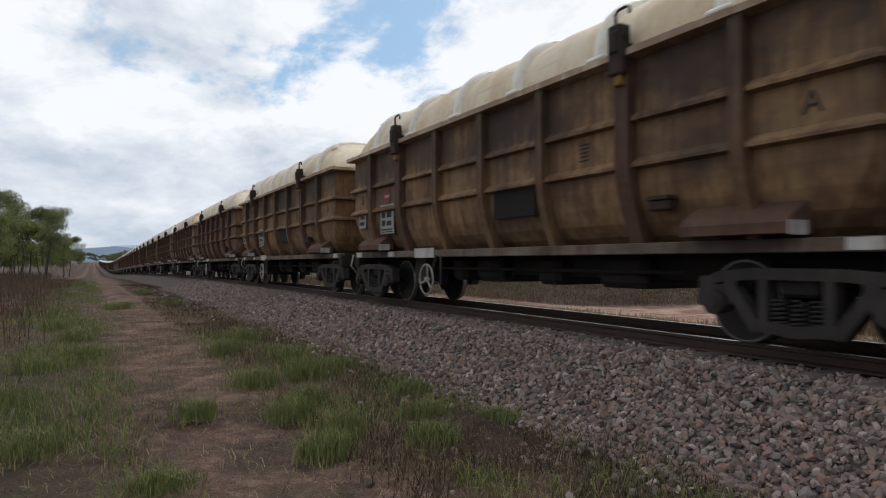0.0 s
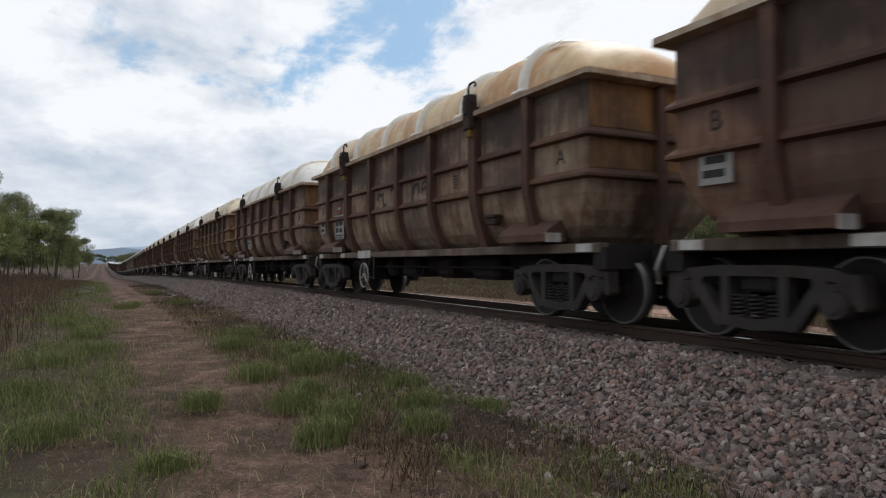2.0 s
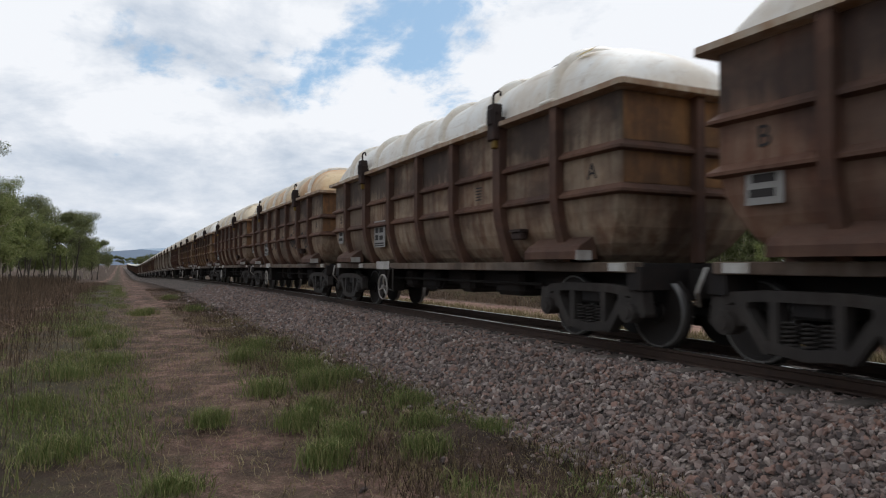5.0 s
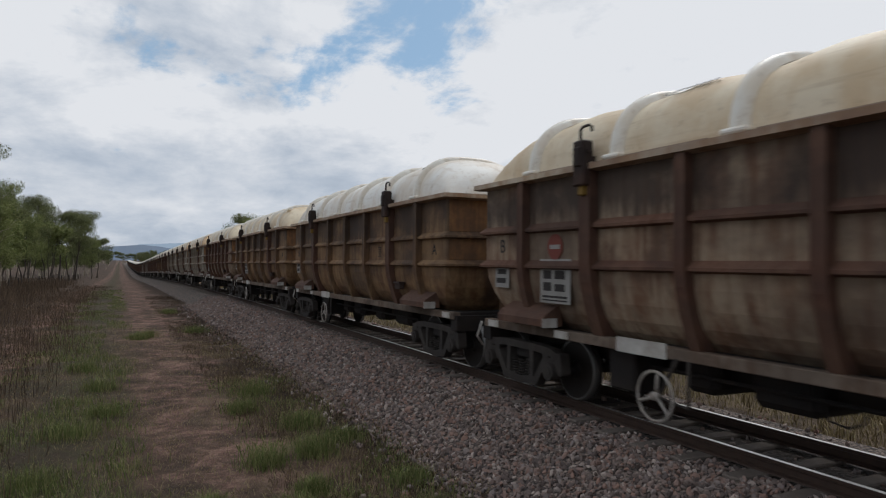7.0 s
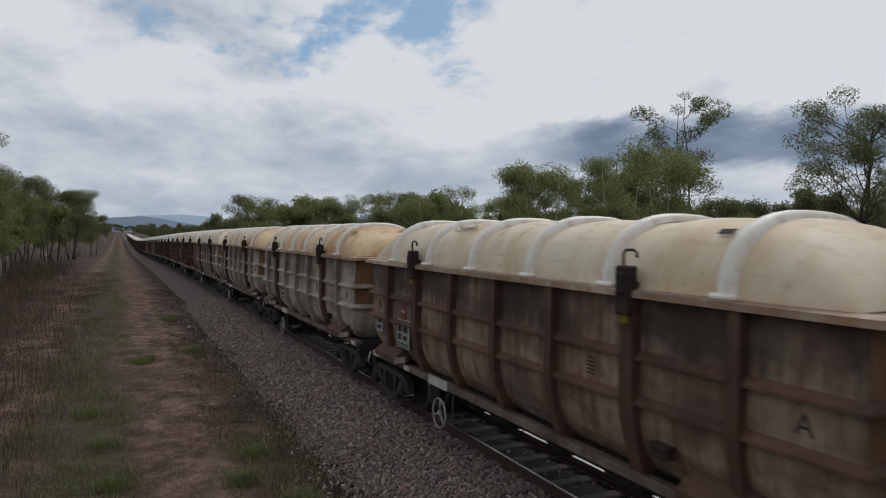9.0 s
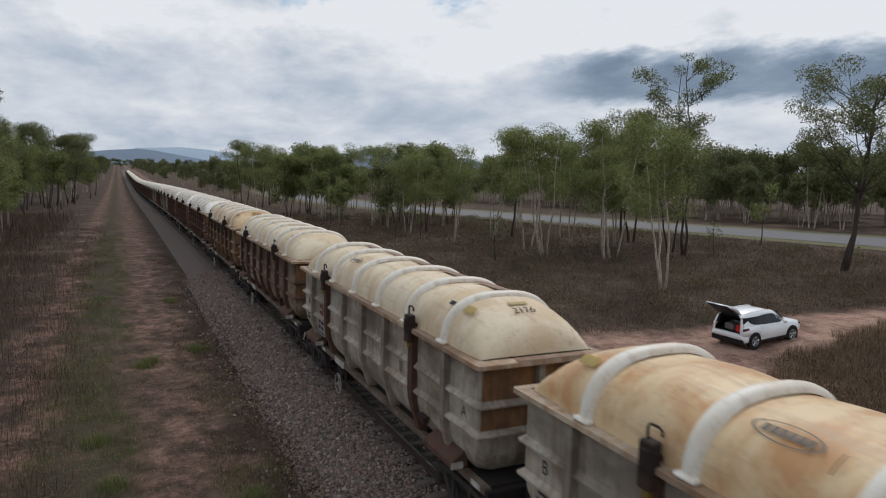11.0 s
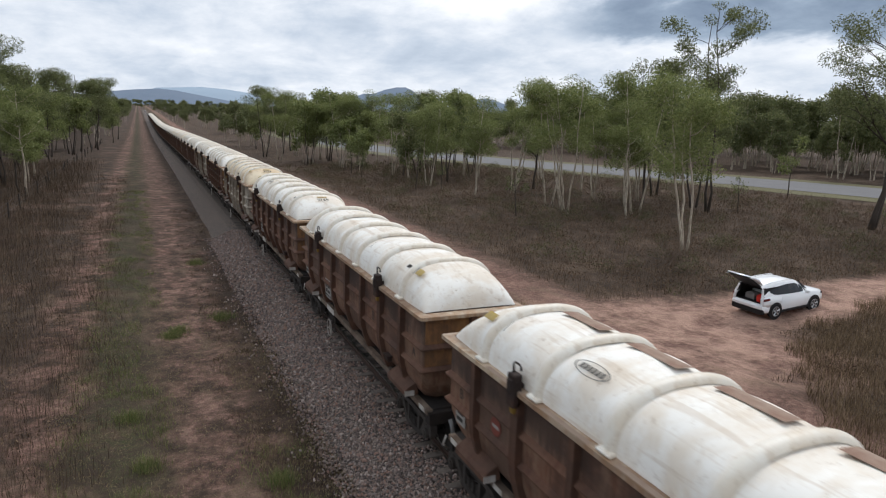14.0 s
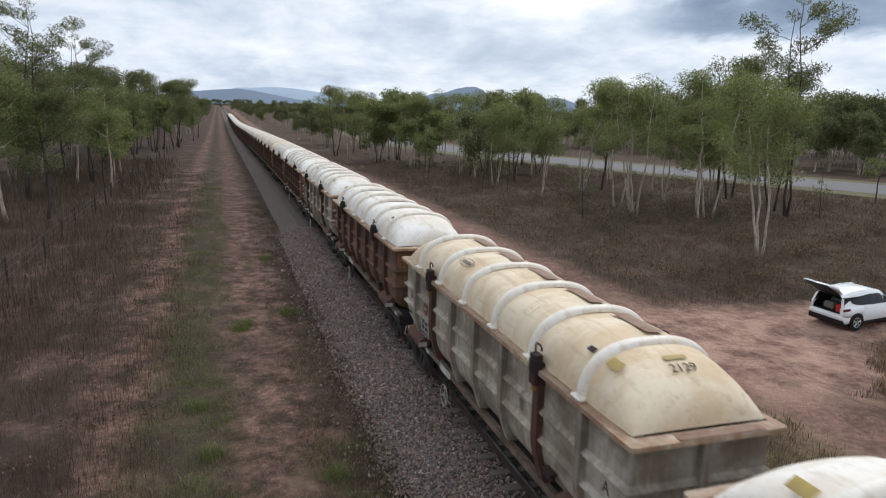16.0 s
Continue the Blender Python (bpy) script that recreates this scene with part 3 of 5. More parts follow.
def lid_shell(seed):
    bm = bmesh.new()
    ends = [(d, math.sqrt(max(0.0, 1 - (1 - d / 1.5) ** 2))) for d in (0.0, 0.03, 0.12, 0.3, 0.55, 0.85, 1.2, 1.5)]
    ys = [(-5.98 + d, h) for d, h in ends] + [(-4.2 + 0.2 * n, 1.0) for n in range(0, 43)] + [(5.98 - d, h) for d, h in ends[::-1]]
    rings = []
    for y, h in ys:
        sag = 0.0 if h < 1 else 0.03 * math.cos(2 * math.pi * y / 1.84) - 0.02 + 0.025 * noise.noise(Vector((1.3 * y, seed, 0)))
        ring = lid_ring(y, 0.87 * max(h, 0.02) + sag, 1.20 - 0.05 * (1 - h))
        rings.append([(x, yy, z + 0.012 * noise.noise(Vector((2.2 * x, 1.7 * yy, 5 * seed))) * h) for x, yy, z in ring])
    loft(bm, rings, close=False)
    bmesh.ops.recalc_face_normals(bm, faces=bm.faces)
    return bm


def lid_rib():
    bm = bmesh.new()
    rings = [lid_ring(y, 0.87 + p, 1.20 + p) for y, p in ((-0.135, -0.03), (-0.115, 0.03), (-0.07, 0.065), (0, 0.078), (0.07, 0.065), (0.115, 0.03), (0.135, -0.03))]
    loft(bm, rings, close=False)
    bmesh.ops.recalc_face_normals(bm, faces=bm.faces)
    return bm


def rib_foot():
    """The moulded block in which a lid rib ends at the rim."""
    return boxed(-1.33, -1.19, -0.16, 0.16, 3.268, 3.34, 0.025)


def latch_block():
    bm = boxed(-1.44, -1.27, -0.11, 0.11, 2.98, 3.56, 0.02)
    box(bm, -1.47, -1.25, -0.075, 0.075, 3.22, 3.48, 0.02)
    box(bm, -1.25, -1.1, -0.05, 0.05, 3.30, 3.37)
    tube(bm, [(-1.36, -0.14, 3.42), (-1.36, 0.14, 3.42)], 0.035, 6)
    return bm


def latch_hook():
    return tube(bmesh.new(), [(-1.35, 0.05, 3.5), (-1.35, 0.06, 3.70), (-1.35, 0.02, 3.745), (-1.35, -0.12, 3.75), (-1.35, -0.17, 3.72), (-1.35, -0.175, 3.66)], 0.019, 6)


def disc(bm, x0, x1, r, sides=28, y=0.0, z=0.0):
    return tube(bm, [(x0, y, z), (x1, y, z)], r, sides)


def wheel_mesh(sx):
    bm = bmesh.new()
    for x0, x1, r in ((sx * 0.50, sx * 0.535, 0.462), (sx * 0.535, sx * 0.63, 0.435)):
        disc(bm, x0, x1, r, 32)
    rings = [(0.632, 0.435), (0.632, 0.37), (0.585, 0.34), (0.59, 0.16), (0.66, 0.12), (0.66, 0.0005)]
    loft(bm, [[(sx * x, r * math.cos(2 * math.pi * q / 32), r * math.sin(2 * math.pi * q / 32)) for q in range(32)] for x, r in rings])
    bmesh.ops.recalc_face_normals(bm, faces=bm.faces)
    return bm


def tread_mesh(sx):
    bm = bmesh.new()
    loft(bm, [[(sx * x, r * math.cos(2 * math.pi * q / 32), r * math.sin(2 * math.pi * q / 32)) for q in range(32)] for x, r in ((0.545, 0.438), (0.634, 0.437), (0.637, 0.432), (0.636, 0.412))])
    bmesh.ops.recalc_face_normals(bm, faces=bm.faces)
    return bm


def side_frame(sx):
    """A cast bogie side frame: a top chord and slanting legs round two windows and a spring nest."""
    bm = bmesh.new()
    a, b = sx * 0.90, sx * 1.06
    def bar(pts, h, inset=0.0):
        for (y0, z0), (y1, z1) in zip(pts, pts[1:]):
            d = Vector((y1 - y0, z1 - z0)).normalized()
            nrm = Vector((-d.y, d.x)) * h
            for yy, zz in ((y0, z0), (y1, z1)):
                disc(bm, a, b, h, 10, yy, zz)
            prism(bm, [(y0 + nrm.x, z0 + nrm.y), (y1 + nrm.x, z1 + nrm.y), (y1 - nrm.x, z1 - nrm.y), (y0 - nrm.x, z0 - nrm.y)], a, b, "x")
    for s in (1, -1):
        bar([(0, 0.73), (s * 0.42, 0.73), (s * 0.82, 0.70), (s * 1.03, 0.62)], 0.055)
        bar([(s * 1.03, 0.66), (s * 1.06, 0.44)], 0.05)
        bar([(s * 0.72, 0.62), (s * 0.42, 0.22)], 0.06)
        bar([(s * 0.42, 0.24), (0, 0.20)], 0.055)
        bar([(s * 0.33, 0.70), (s * 0.33, 0.26)], 0.05)
        bar([(s * 0.66, 0.68), (s * 0.72, 0.46)], 0.045)
        disc(bm, sx * 0.95, sx * 1.13, 0.125, 16, s * 0.86, 0.44)
        disc(bm, sx * 1.12, sx * 1.15, 0.075, 12, s * 0.86, 0.44)
        box(bm, a, b, s * 0.86 - 0.15, s * 0.86 + 0.15, 0.44, 0.62)
    return bm


def spring_mesh(sx, y):
    bm = bmesh.new()
    pts = [(sx * 0.98 + 0.055 * math.cos(q * 0.9), y + 0.075 * math.sin(q * 0.9), 0.255 + 0.006 * q) for q in range(40)]
    return tube(bm, pts, 0.014, 5)


def hand_wheel():
    bm = bmesh.new()
    ring = [(-1.28, 0.275 * math.cos(2 * math.pi * q / 28), 0.275 * math.sin(2 * math.pi * q / 28)) for q in range(29)]
    tube(bm, ring, 0.017, 6, cap=False)
    for q in range(3):
        a = math.radians(100 + 120 * q)
        tube(bm, [(-1.26, 0, 0), (-1.28, 0.27 * math.cos(a), 0.27 * math.sin(a))], 0.02, 5)
    disc(bm, -1.30, -1.22, 0.05, 10)
    return bm


def bogie_meshes():
    return {
        "frames": [as_mesh("side_frame", side_frame(s), M["bogie"]) for s in (-1, 1)],
        "springs": [as_mesh("spring", spring_mesh(s, y), M["bogie"], True) for s in (-1, 1) for y in (-0.2, 0.0, 0.2)],
        "bolster": as_mesh("bolster", box(boxed(-1.0, 1.0, -0.2, 0.2, 0.52, 0.72, 0.03), -0.3, 0.3, -0.3, 0.3, 0.70, 0.86), M["under"]),
        "axle": as_mesh("axle", disc(bmesh.new(), -1.0, 1.0, 0.075, 12), M["under"], True),
        "wheels": [as_mesh("wheel", wheel_mesh(s), M["wheel"]) for s in (-1, 1)],
        "treads": [as_mesh("tread", tread_mesh(s), M["tread"], True) for s in (-1, 1)],
    }


B = bogie_meshes()
W = {
    "rib": as_mesh("side_rib", side_rib(0.15), M["side_brown"]),
    "rib_wide": as_mesh("side_rib", side_rib(0.22), M["side_brown"]),
    "lids": [as_mesh("lid", lid_shell(n), M["lid_cream"], True) for n in range(3)],
    "lid_rib": as_mesh("lid_rib", lid_rib(), M["lid_rib"], True),
    "latch": as_mesh("latch", latch_block(), M["rust_dark"]),
    "hook": as_mesh("hook", latch_hook(), M["rust_dark"], True),
    "foot": as_mesh("latch_foot", boxed(-1.40, -1.30, -0.06, 0.06, 2.86, 3.0, 0.015), M["yellow_latch"]),
    "sill": as_mesh("side_sill", boxed(-1.13, -0.98, -6.2, 6.2, 0.93, 1.06, 0.01), M["sill"]),
    "frame": None, "wedge": None,
    "handwheel": as_mesh("hand_wheel", hand_wheel(), M["white_paint"], True),
    "A": letters("A", 0.30, M["ink"]), "B": letters("B", 0.30, M["ink"]),
}
bm = boxed(-0.35, 0.35, -6.5, 6.5, 0.62, 0.98)
box(bm, -1.1, 1.1, -6.3, -6.05, 0.72, 1.0)
box(bm, -1.1, 1.1, 6.05, 6.3, 0.72, 1.0)
box(bm, -1.0, 1.0, -6.15, 6.15, 0.94, 1.05)
for yy, ll in ((-2.4, 0.9), (-0.8, 0.55), (0.9, 0.8), (2.0, 0.5)):
    box(bm, -0.62, 0.62, yy - ll / 2, yy + ll / 2, 0.50, 0.94, 0.08)
box(bm, -0.95, -0.45, 2.7, 3.2, 0.40, 0.94, 0.03)
tube(bm, [(0, -6.3, 0.78), (0, -6.8, 0.78)], 0.11, 8)
tube(bm, [(0, 6.3, 0.78), (0, 6.8, 0.78)], 0.11, 8)
tube(bm, [(0.4, 6.3, 0.85), (0.42, 6.7, 0.55), (0.42, 7.0, 0.75)], 0.03, 6)
tube(bm, [(-0.7, -3.6, 0.72), (-0.7, 3.2, 0.72)], 0.025, 5)
tube(bm, [(-0.7, 0.4, 0.72), (-0.72, 0.32, 0.55), (-0.7, 0.15, 0.52), (-0.7, 0.02, 0.58), (-0.68, -0.05, 0.72)], 0.014, 5)
W["frame"] = as_mesh("underframe", bm, M["under"])
bm = prism(bmesh.new(), [(-1.02, 1.10), (-1.36, 1.10), (-1.36, 1.20), (-1.30, 1.27), (-1.05, 1.42)], -0.62, 0.62)
W["wedge"] = as_mesh("jacking_pad", bm, M["rib_rust"])
W["wedge_end"] = as_mesh("pad_plate", boxed(-1.365, -1.12, -0.635, -0.622, 1.085, 1.215), M["white_paint"])
W["step"] = as_mesh("step_plate", boxed(-1.145, -1.132, -0.42, 0.42, 0.92, 1.10), M["white_paint"])
W["small_plate"] = as_mesh("sill_plate", boxed(-1.143, -1.132, -0.16, 0.16, 0.945, 1.05), M["white_paint"])
W["bracket"] = as_mesh("wheel_bracket", tube(tube(bmesh.new(), [(-1.2, -0.25, 0.95), (-1.22, 0.0, 0.5)], 0.028, 5), [(-1.2, -0.42, 0.95), (-1.2, -0.42, 0.45), (-1.22, 0.0, 0.5)], 0.022, 5), M["bogie"])
W["brake_lever"] = as_mesh("uncoupling_rod", tube(bmesh.new(), [(-1.16, 6.25, 1.0), (-1.18, 6.36, 0.74), (-1.0, 6.5, 0.58)], 0.02, 6), M["white_paint"])
W["lug"] = as_mesh("side_lug", box(boxed(-1.30, -1.16, -0.17, 0.17, 1.52, 1.56), -1.28, -1.16, -0.15, 0.15, 1.40, 1.52, 0.02), M["rust_dark"])
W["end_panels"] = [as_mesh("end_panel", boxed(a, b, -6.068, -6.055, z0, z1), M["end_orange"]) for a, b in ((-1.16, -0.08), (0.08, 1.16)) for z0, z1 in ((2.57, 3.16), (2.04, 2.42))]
W["end_rib"] = as_mesh("end_rib", boxed(-0.07, 0.07, -6.18, -6.05, 1.05, 3.19, 0.01), M["side_brown"])


def plate(w, h, name="placard", mat=None):
    return as_mesh(name, boxed(-1.2125, -1.2045, -w / 2, w / 2, -h / 2, h / 2), mat or M["placard"])


def bars(rows, name="print"):
    """Rows of unreadable print on a placard: (centre y, centre z, width, height)."""
    bm = bmesh.new()
    for y, z, a, b in rows:
        box(bm, -1.2165, -1.2135, y - a / 2, y + a / 2, z - b / 2, z + b / 2)
    return as_mesh(name, bm, M["ink"])


W["plate_big"], W["plate_small"] = plate(0.72, 0.62), plate(0.42, 0.34)
W["bars_big"] = bars([(0.05, 0.22, 0.5, 0.05), (0.18, 0.09, 0.2, 0.12), (-0.12, 0.09, 0.24, 0.12), (0.18, -0.08, 0.2, 0.12), (-0.12, -0.09, 0.24, 0.1), (0, -0.22, 0.6, 0.03), (0, -0.27, 0.6, 0.02)])
W["bars_small"] = bars([(0, 0.08, 0.26, 0.08), (0.02, -0.06, 0.28, 0.08)])
W["bars_list"] = bars([(0, 0.10, 0.2, 0.02), (0, 0.05, 0.2, 0.02), (0, 0.0, 0.2, 0.02), (0, -0.05, 0.16, 0.02), (0, -0.1, 0.2, 0.02)])
W["red"] = as_mesh("round_sign", disc(bmesh.new(), -1.215, -1.2045, 0.18, 28), M["red_ink"])
W["dash"] = as_mesh("sign_bar", boxed(-1.219, -1.216, -0.12, 0.12, -0.03, 0.03), M["placard"])


def skewed_patch(w, h, mat, name, mid=0.27):
    """A thin patch that lies on the lid's slope, built in the lid's own curve."""
    bm = bmesh.new()
    rows = []
    for q in range(5):
        a = math.pi * (mid - h / 2 + h * q / 4)
        rows.append([lid_at(a, -w / 2 + w * p / 4, 1.222, 0.895) for p in range(5)])
    loft(bm, rows, close=False)
    return as_mesh(name, bm, mat)


def oval_logo():
    """A ring and a few bars on the lid's slope, in place of a maker's mark."""
    bm = bmesh.new()
    def at(y, a):
        return lid_at(a, y, 1.224, 0.897)
    rings = []
    for r in (0.66, 0.60):
        rings.append([at(0.62 * r * math.cos(q * math.pi / 16), math.pi * 0.30 + 0.22 * r * math.sin(q * math.pi / 16)) for q in range(32)])
    loft(bm, rings)
    for y in (-0.26, -0.16, -0.06, 0.04, 0.14, 0.24):
        loft(bm, [[at(y - 0.03, math.pi * 0.283), at(y + 0.04, math.pi * 0.283)], [at(y - 0.04, math.pi * 0.318), at(y + 0.03, math.pi * 0.318)]], close=False)
    return as_mesh("maker_mark", bm, M["ink_faded"])


W["patch"] = as_mesh("patch_plate", boxed(-1.2095, -1.19, -0.55, 0.55, -0.24, 0.2), M["under"])
W["logo"] = oval_logo()
W["end_bar"] = as_mesh("sticker", boxed(-0.2, 0.2, -0.05, 0.05, 0, 0.004), M["yellow_ink"])
W["sticker"] = skewed_patch(0.34, 0.06, M["yellow_ink"], "sticker")
W["stamp"] = skewed_patch(0.22, 0.035, M["ink"], "stamp")
W["crest"] = skewed_patch(1.15, 0.085, M["strip"], "tread_strip", 0.565)
W["flange_strip"] = as_mesh("flange_strip", boxed(-1.345, -1.24, -0.62, 0.62, 3.262, 3.279), M["strip"])
W["end_strip"] = as_mesh("flange_strip", boxed(-0.55, 0.95, -6.245, -6.06, 3.272, 3.287), M["strip"])
W["rib_foot"] = as_mesh("rib_foot", rib_foot(), M["lid_rib"])
W["scrawl"] = skewed_patch(0.014, 0.09, M["rust_dark"], "rust_run")


def tinted(mesh, mat):
    me = mesh.copy()
    me.materials.clear()
    me.materials.append(mat)
    return me


SIDES = ["side_brown", "side_ochre", "side_tan", "side_grey"]
EDGE = {"side_brown": "rib_rust", "side_ochre": "side_ochre", "side_tan": "rib_rust", "side_grey": "side_grey"}
LOOKS = {s: {"tub": as_mesh("body", tub(), M[s]), "s1": as_mesh("stringer", stringer(2.47), M[EDGE[s]]), "s2": as_mesh("stringer", stringer(1.94), M[EDGE[s]]),
             "rim": as_mesh("rim", rim(), M["rim_cream"]), "rib": tinted(W["rib"], M[EDGE[s]]), "rib_wide": tinted(W["rib_wide"], M["rib_rust"]), "end_rib": tinted(W["end_rib"], M[EDGE[s]])} for s in SIDES}
LIDS = {c: {"shell": tinted(W["lids"][n], M[c])} for n, c in enumerate(("lid_cream", "lid_white", "lid_orange"))}
SAY_SIDE = {"side_brown": "rusty brown", "side_ochre": "rusty ochre", "side_tan": "dusty tan", "side_grey": "weathered grey"}
SAY_LID = {"lid_cream": "cream", "lid_white": "white", "lid_orange": "orange-stained"}
# wagons whose colours or lid numbers show: side, lid, number on the lid's end
SEEN = {0: ("side_ochre", "lid_cream", ""), 1: ("side_ochre", "lid_cream", ""), 2: ("side_brown", "lid_cream", ""), 3: ("side_tan", "lid_orange", ""), 4: ("side_tan", "lid_white", ""), 5: ("side_ochre", "lid_cream", "2218"),
        8: ("side_tan", "lid_orange", ""), 9: ("side_tan", "lid_cream", ""), 11: ("side_ochre", "lid_cream", ""), 10: ("side_ochre", "lid_white", ""), 12: ("side_tan", "lid_cream", ""), 13: ("side_grey", "lid_orange", ""), 14: ("side_grey", "lid_orange", ""), 15: ("side_grey", "lid_cream", "2176"), 16: ("side_tan", "lid_cream", ""),
        17: ("side_ochre", "lid_orange", "2503"), 18: ("side_brown", "lid_white", ""), 19: ("side_brown", "lid_white", ""), 20: ("side_brown", "lid_white", "2169"), 21: ("side_grey", "lid_cream", "2129"), 22: ("side_brown", "lid_white", ""), 23: ("side_grey", "lid_white", "")}
chance = random.Random(4)


def wagon(k):
    side, lid_c, number = SEEN.get(k, (chance.choice(["side_brown", "side_brown", "side_brown", "side_brown", "side_tan", "side_ochre"]), chance.choice(["lid_cream", "lid_white", "lid_white"]), ""))
    L = LOOKS[side]
    top = tagged(new("ore_wagon"), f"{SAY_SIDE[side]} ore wagon with a ribbed {SAY_LID[lid_c]} fibreglass lid", "freight wagon", "wagons of the train")
    near_time = -2 <= k <= 24
    part("body", L["tub"], None, top, "weathered steel tub with curved lower sides")
    part("stringer", L["s1"], None, top)
    part("stringer", L["s2"], None, top)
    part("rim", L["rim"], None, top, "stained cream top flange")
    for n, y in enumerate(RIBS):
        for turn in (0, 180):
            ob = part("side_rib", L["rib_wide" if n in (1, 5) else "rib"], None, top)
            ob.matrix_basis = pose(0, y, 0, 0, 0, turn)
    for turn in (0, 180):
        part("end_rib", L["end_rib"], None, top).matrix_basis = pose(0, 0, 0, 0, 0, turn)
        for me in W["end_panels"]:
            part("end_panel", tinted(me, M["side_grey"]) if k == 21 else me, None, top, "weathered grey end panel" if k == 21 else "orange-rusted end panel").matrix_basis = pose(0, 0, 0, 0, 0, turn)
        part("side_sill", W["sill"], None, top).matrix_basis = pose(0, 0, 0, 0, 0, turn)
    part("underframe", W["frame"], None, top, "black underframe with brake gear")
    lid = part("lid", LIDS[lid_c]["shell"], None, top, f"{SAY_LID[lid_c]} domed fibreglass lid")
    for y in (-4.60, -2.76, -0.92, 0.92, 2.76, 4.60):
        part("lid_rib", W["lid_rib"], None, lid, "pale moulded rib").matrix_basis = pose(0, y, 0)
        if near_time:
            for turn in (0, 180):
                part("rib_foot", W["rib_foot"], None, lid).matrix_basis = pose(0, y, 0, 0, 0, turn)
    if near_time and k % 3 == 0:
        for y in (-3.68, -1.84, 0.0, 1.84, 3.68):
            part("tread_strip", W["crest"], None, lid, "worn brown tread strip").matrix_basis = pose(0, y, 0)
            part("flange_strip", W["flange_strip"], None, top, "worn brown strip").matrix_basis = pose(0, y, 0)
        part("flange_strip", W["end_strip"], None, top, "worn brown strip")
    for y in (-3.24, 3.24):
        for turn in (0, 180):
            la = part("latch", W["latch"], None, top, "dark rusted lid latch")
            la.matrix_basis = pose(0, y, 0, 0, 0, turn)
            part("hook", W["hook"], None, la)
            part("latch_foot", W["foot"], None, la, "worn yellow foot")
    if near_time:
        for y in (-4.75, 4.75):
            wd = part("jacking_pad", W["wedge"], None, top, "dark red wedge-shaped pad")
            wd.matrix_basis = pose(0, y, 0)
            part("pad_plate", W["wedge_end"], None, wd, "white end plate")
        for y in (-5.9, 5.9, 4.0):
            part("sill_plate", W["small_plate"], None, top, "white plate").matrix_basis = pose(0, y, 0)
        part("step_plate", W["step"], None, top, "white plate with small print").matrix_basis = pose(0, 2.4, 0)
        part("hand_wheel", W["handwheel"], None, top, "white brake hand wheel").matrix_basis = pose(0, 2.0, 0.52)
        part("wheel_bracket", W["bracket"], None, top).matrix_basis = pose(0, 2.0, 0)
        part("uncoupling_rod", W["brake_lever"], None, top, "white rod")
        part("side_lug", W["lug"], None, top).matrix_basis = pose(0, -3.75, 0)
        part("lettering", W["A"], None, top, "stencilled letter").matrix_basis = pose(-1.2065, -5.5, 2.22, 90, 0, -90)
        part("lettering", W["B"], None, top, "stencilled letter").matrix_basis = pose(-1.2065, 5.5, 2.24, 90, 0, -90)
        p = part("placard", W["plate_small"], None, top, "white placard")
        p.matrix_basis = pose(0, 5.5, 1.77)
        part("print", W["bars_small"], None, p)
        if k % 4 != 2:
            p = part("placard", W["plate_big"], None, top, "faded white hazard placard")
            p.matrix_basis = pose(0, 2.43 if k % 3 else 4.05, 1.74)
            part("print", W["bars_big"], None, p)
        if k % 3 == 0:
            p = part("round_sign", W["red"], None, top, "faded red round sign")
            p.matrix_basis = pose(0, 4.05, 2.22)
            part("sign_bar", W["dash"], None, p)
        part("print", W["bars_list"], None, top, "small stencilled print").matrix_basis = pose(0.008, -2.43, 2.22)
        if k % 3 != 1:
            part("maker_mark", W["logo"], None, lid, "dark oval mark").matrix_basis = pose(0, 1.94, 0)
        part("sticker", W["sticker"], None, lid, "yellow sticker").matrix_basis = pose(0, -5.0 if k % 2 else 5.0, 0)
        part("stamp", W["stamp"], None, lid).matrix_basis = pose(0, -4.3, 0)
        for q in range(2):
            part("rust_run", W["scrawl"], None, lid).matrix_basis = pose(0, chance.uniform(-5, 5), 0)
        if number:
            part("sticker", W["end_bar"], None, lid, "small print band").matrix_basis = pose(0.05, -5.16, 4.075, 17, 0, 0)
            part("lettering", letters(number, 0.24, M["ink"]), None, lid, "stencilled wagon number").matrix_basis = pose(0.05, -5.40, 3.992, 25, 0, 0)
    if k in (3, 8):
        for q, y in enumerate((-4.0, -2.4, -0.8, 0.8) if k == 8 else (-0.8, 0.8)):
            for c in range(4):
                part("graffiti", strokes(40 * k + 4 * q + c, 1), None, top, "black spray-painted curl").matrix_basis = pose(0, y, 1.86 if k == 8 else 2.2)
    if k in (0, 1, 6):
        part("patch_plate", W["patch"], None, top, "flat black rectangular patch").matrix_basis = pose(0, -0.8, 1.74)
    for s in (-1, 1):
        bg = new("bogie")
        bg.parent = top
        tagged(bg, "dusty three-piece bogie")
        bg.matrix_basis = pose(0, s * 5.2, 0)
        for me in B["frames"]:
            part("side_frame", me, None, bg)
        if near_time:
            for me in B["springs"]:
                part("spring", me, None, bg)
        part("bolster", B["bolster"], None, bg)
        for y in (-0.86, 0.86):
            ax = part("wheelset", B["axle"], None, bg)
            ax.matrix_basis = pose(0, y, 0.437)
            for me in B["wheels"] + (B["treads"] if near_time else []):
                ob = new(me.name.split(".")[0], me)
                ob.parent = ax
            if -2 <= k <= 12:
                SPIN.append((ax, y, k))
    return top


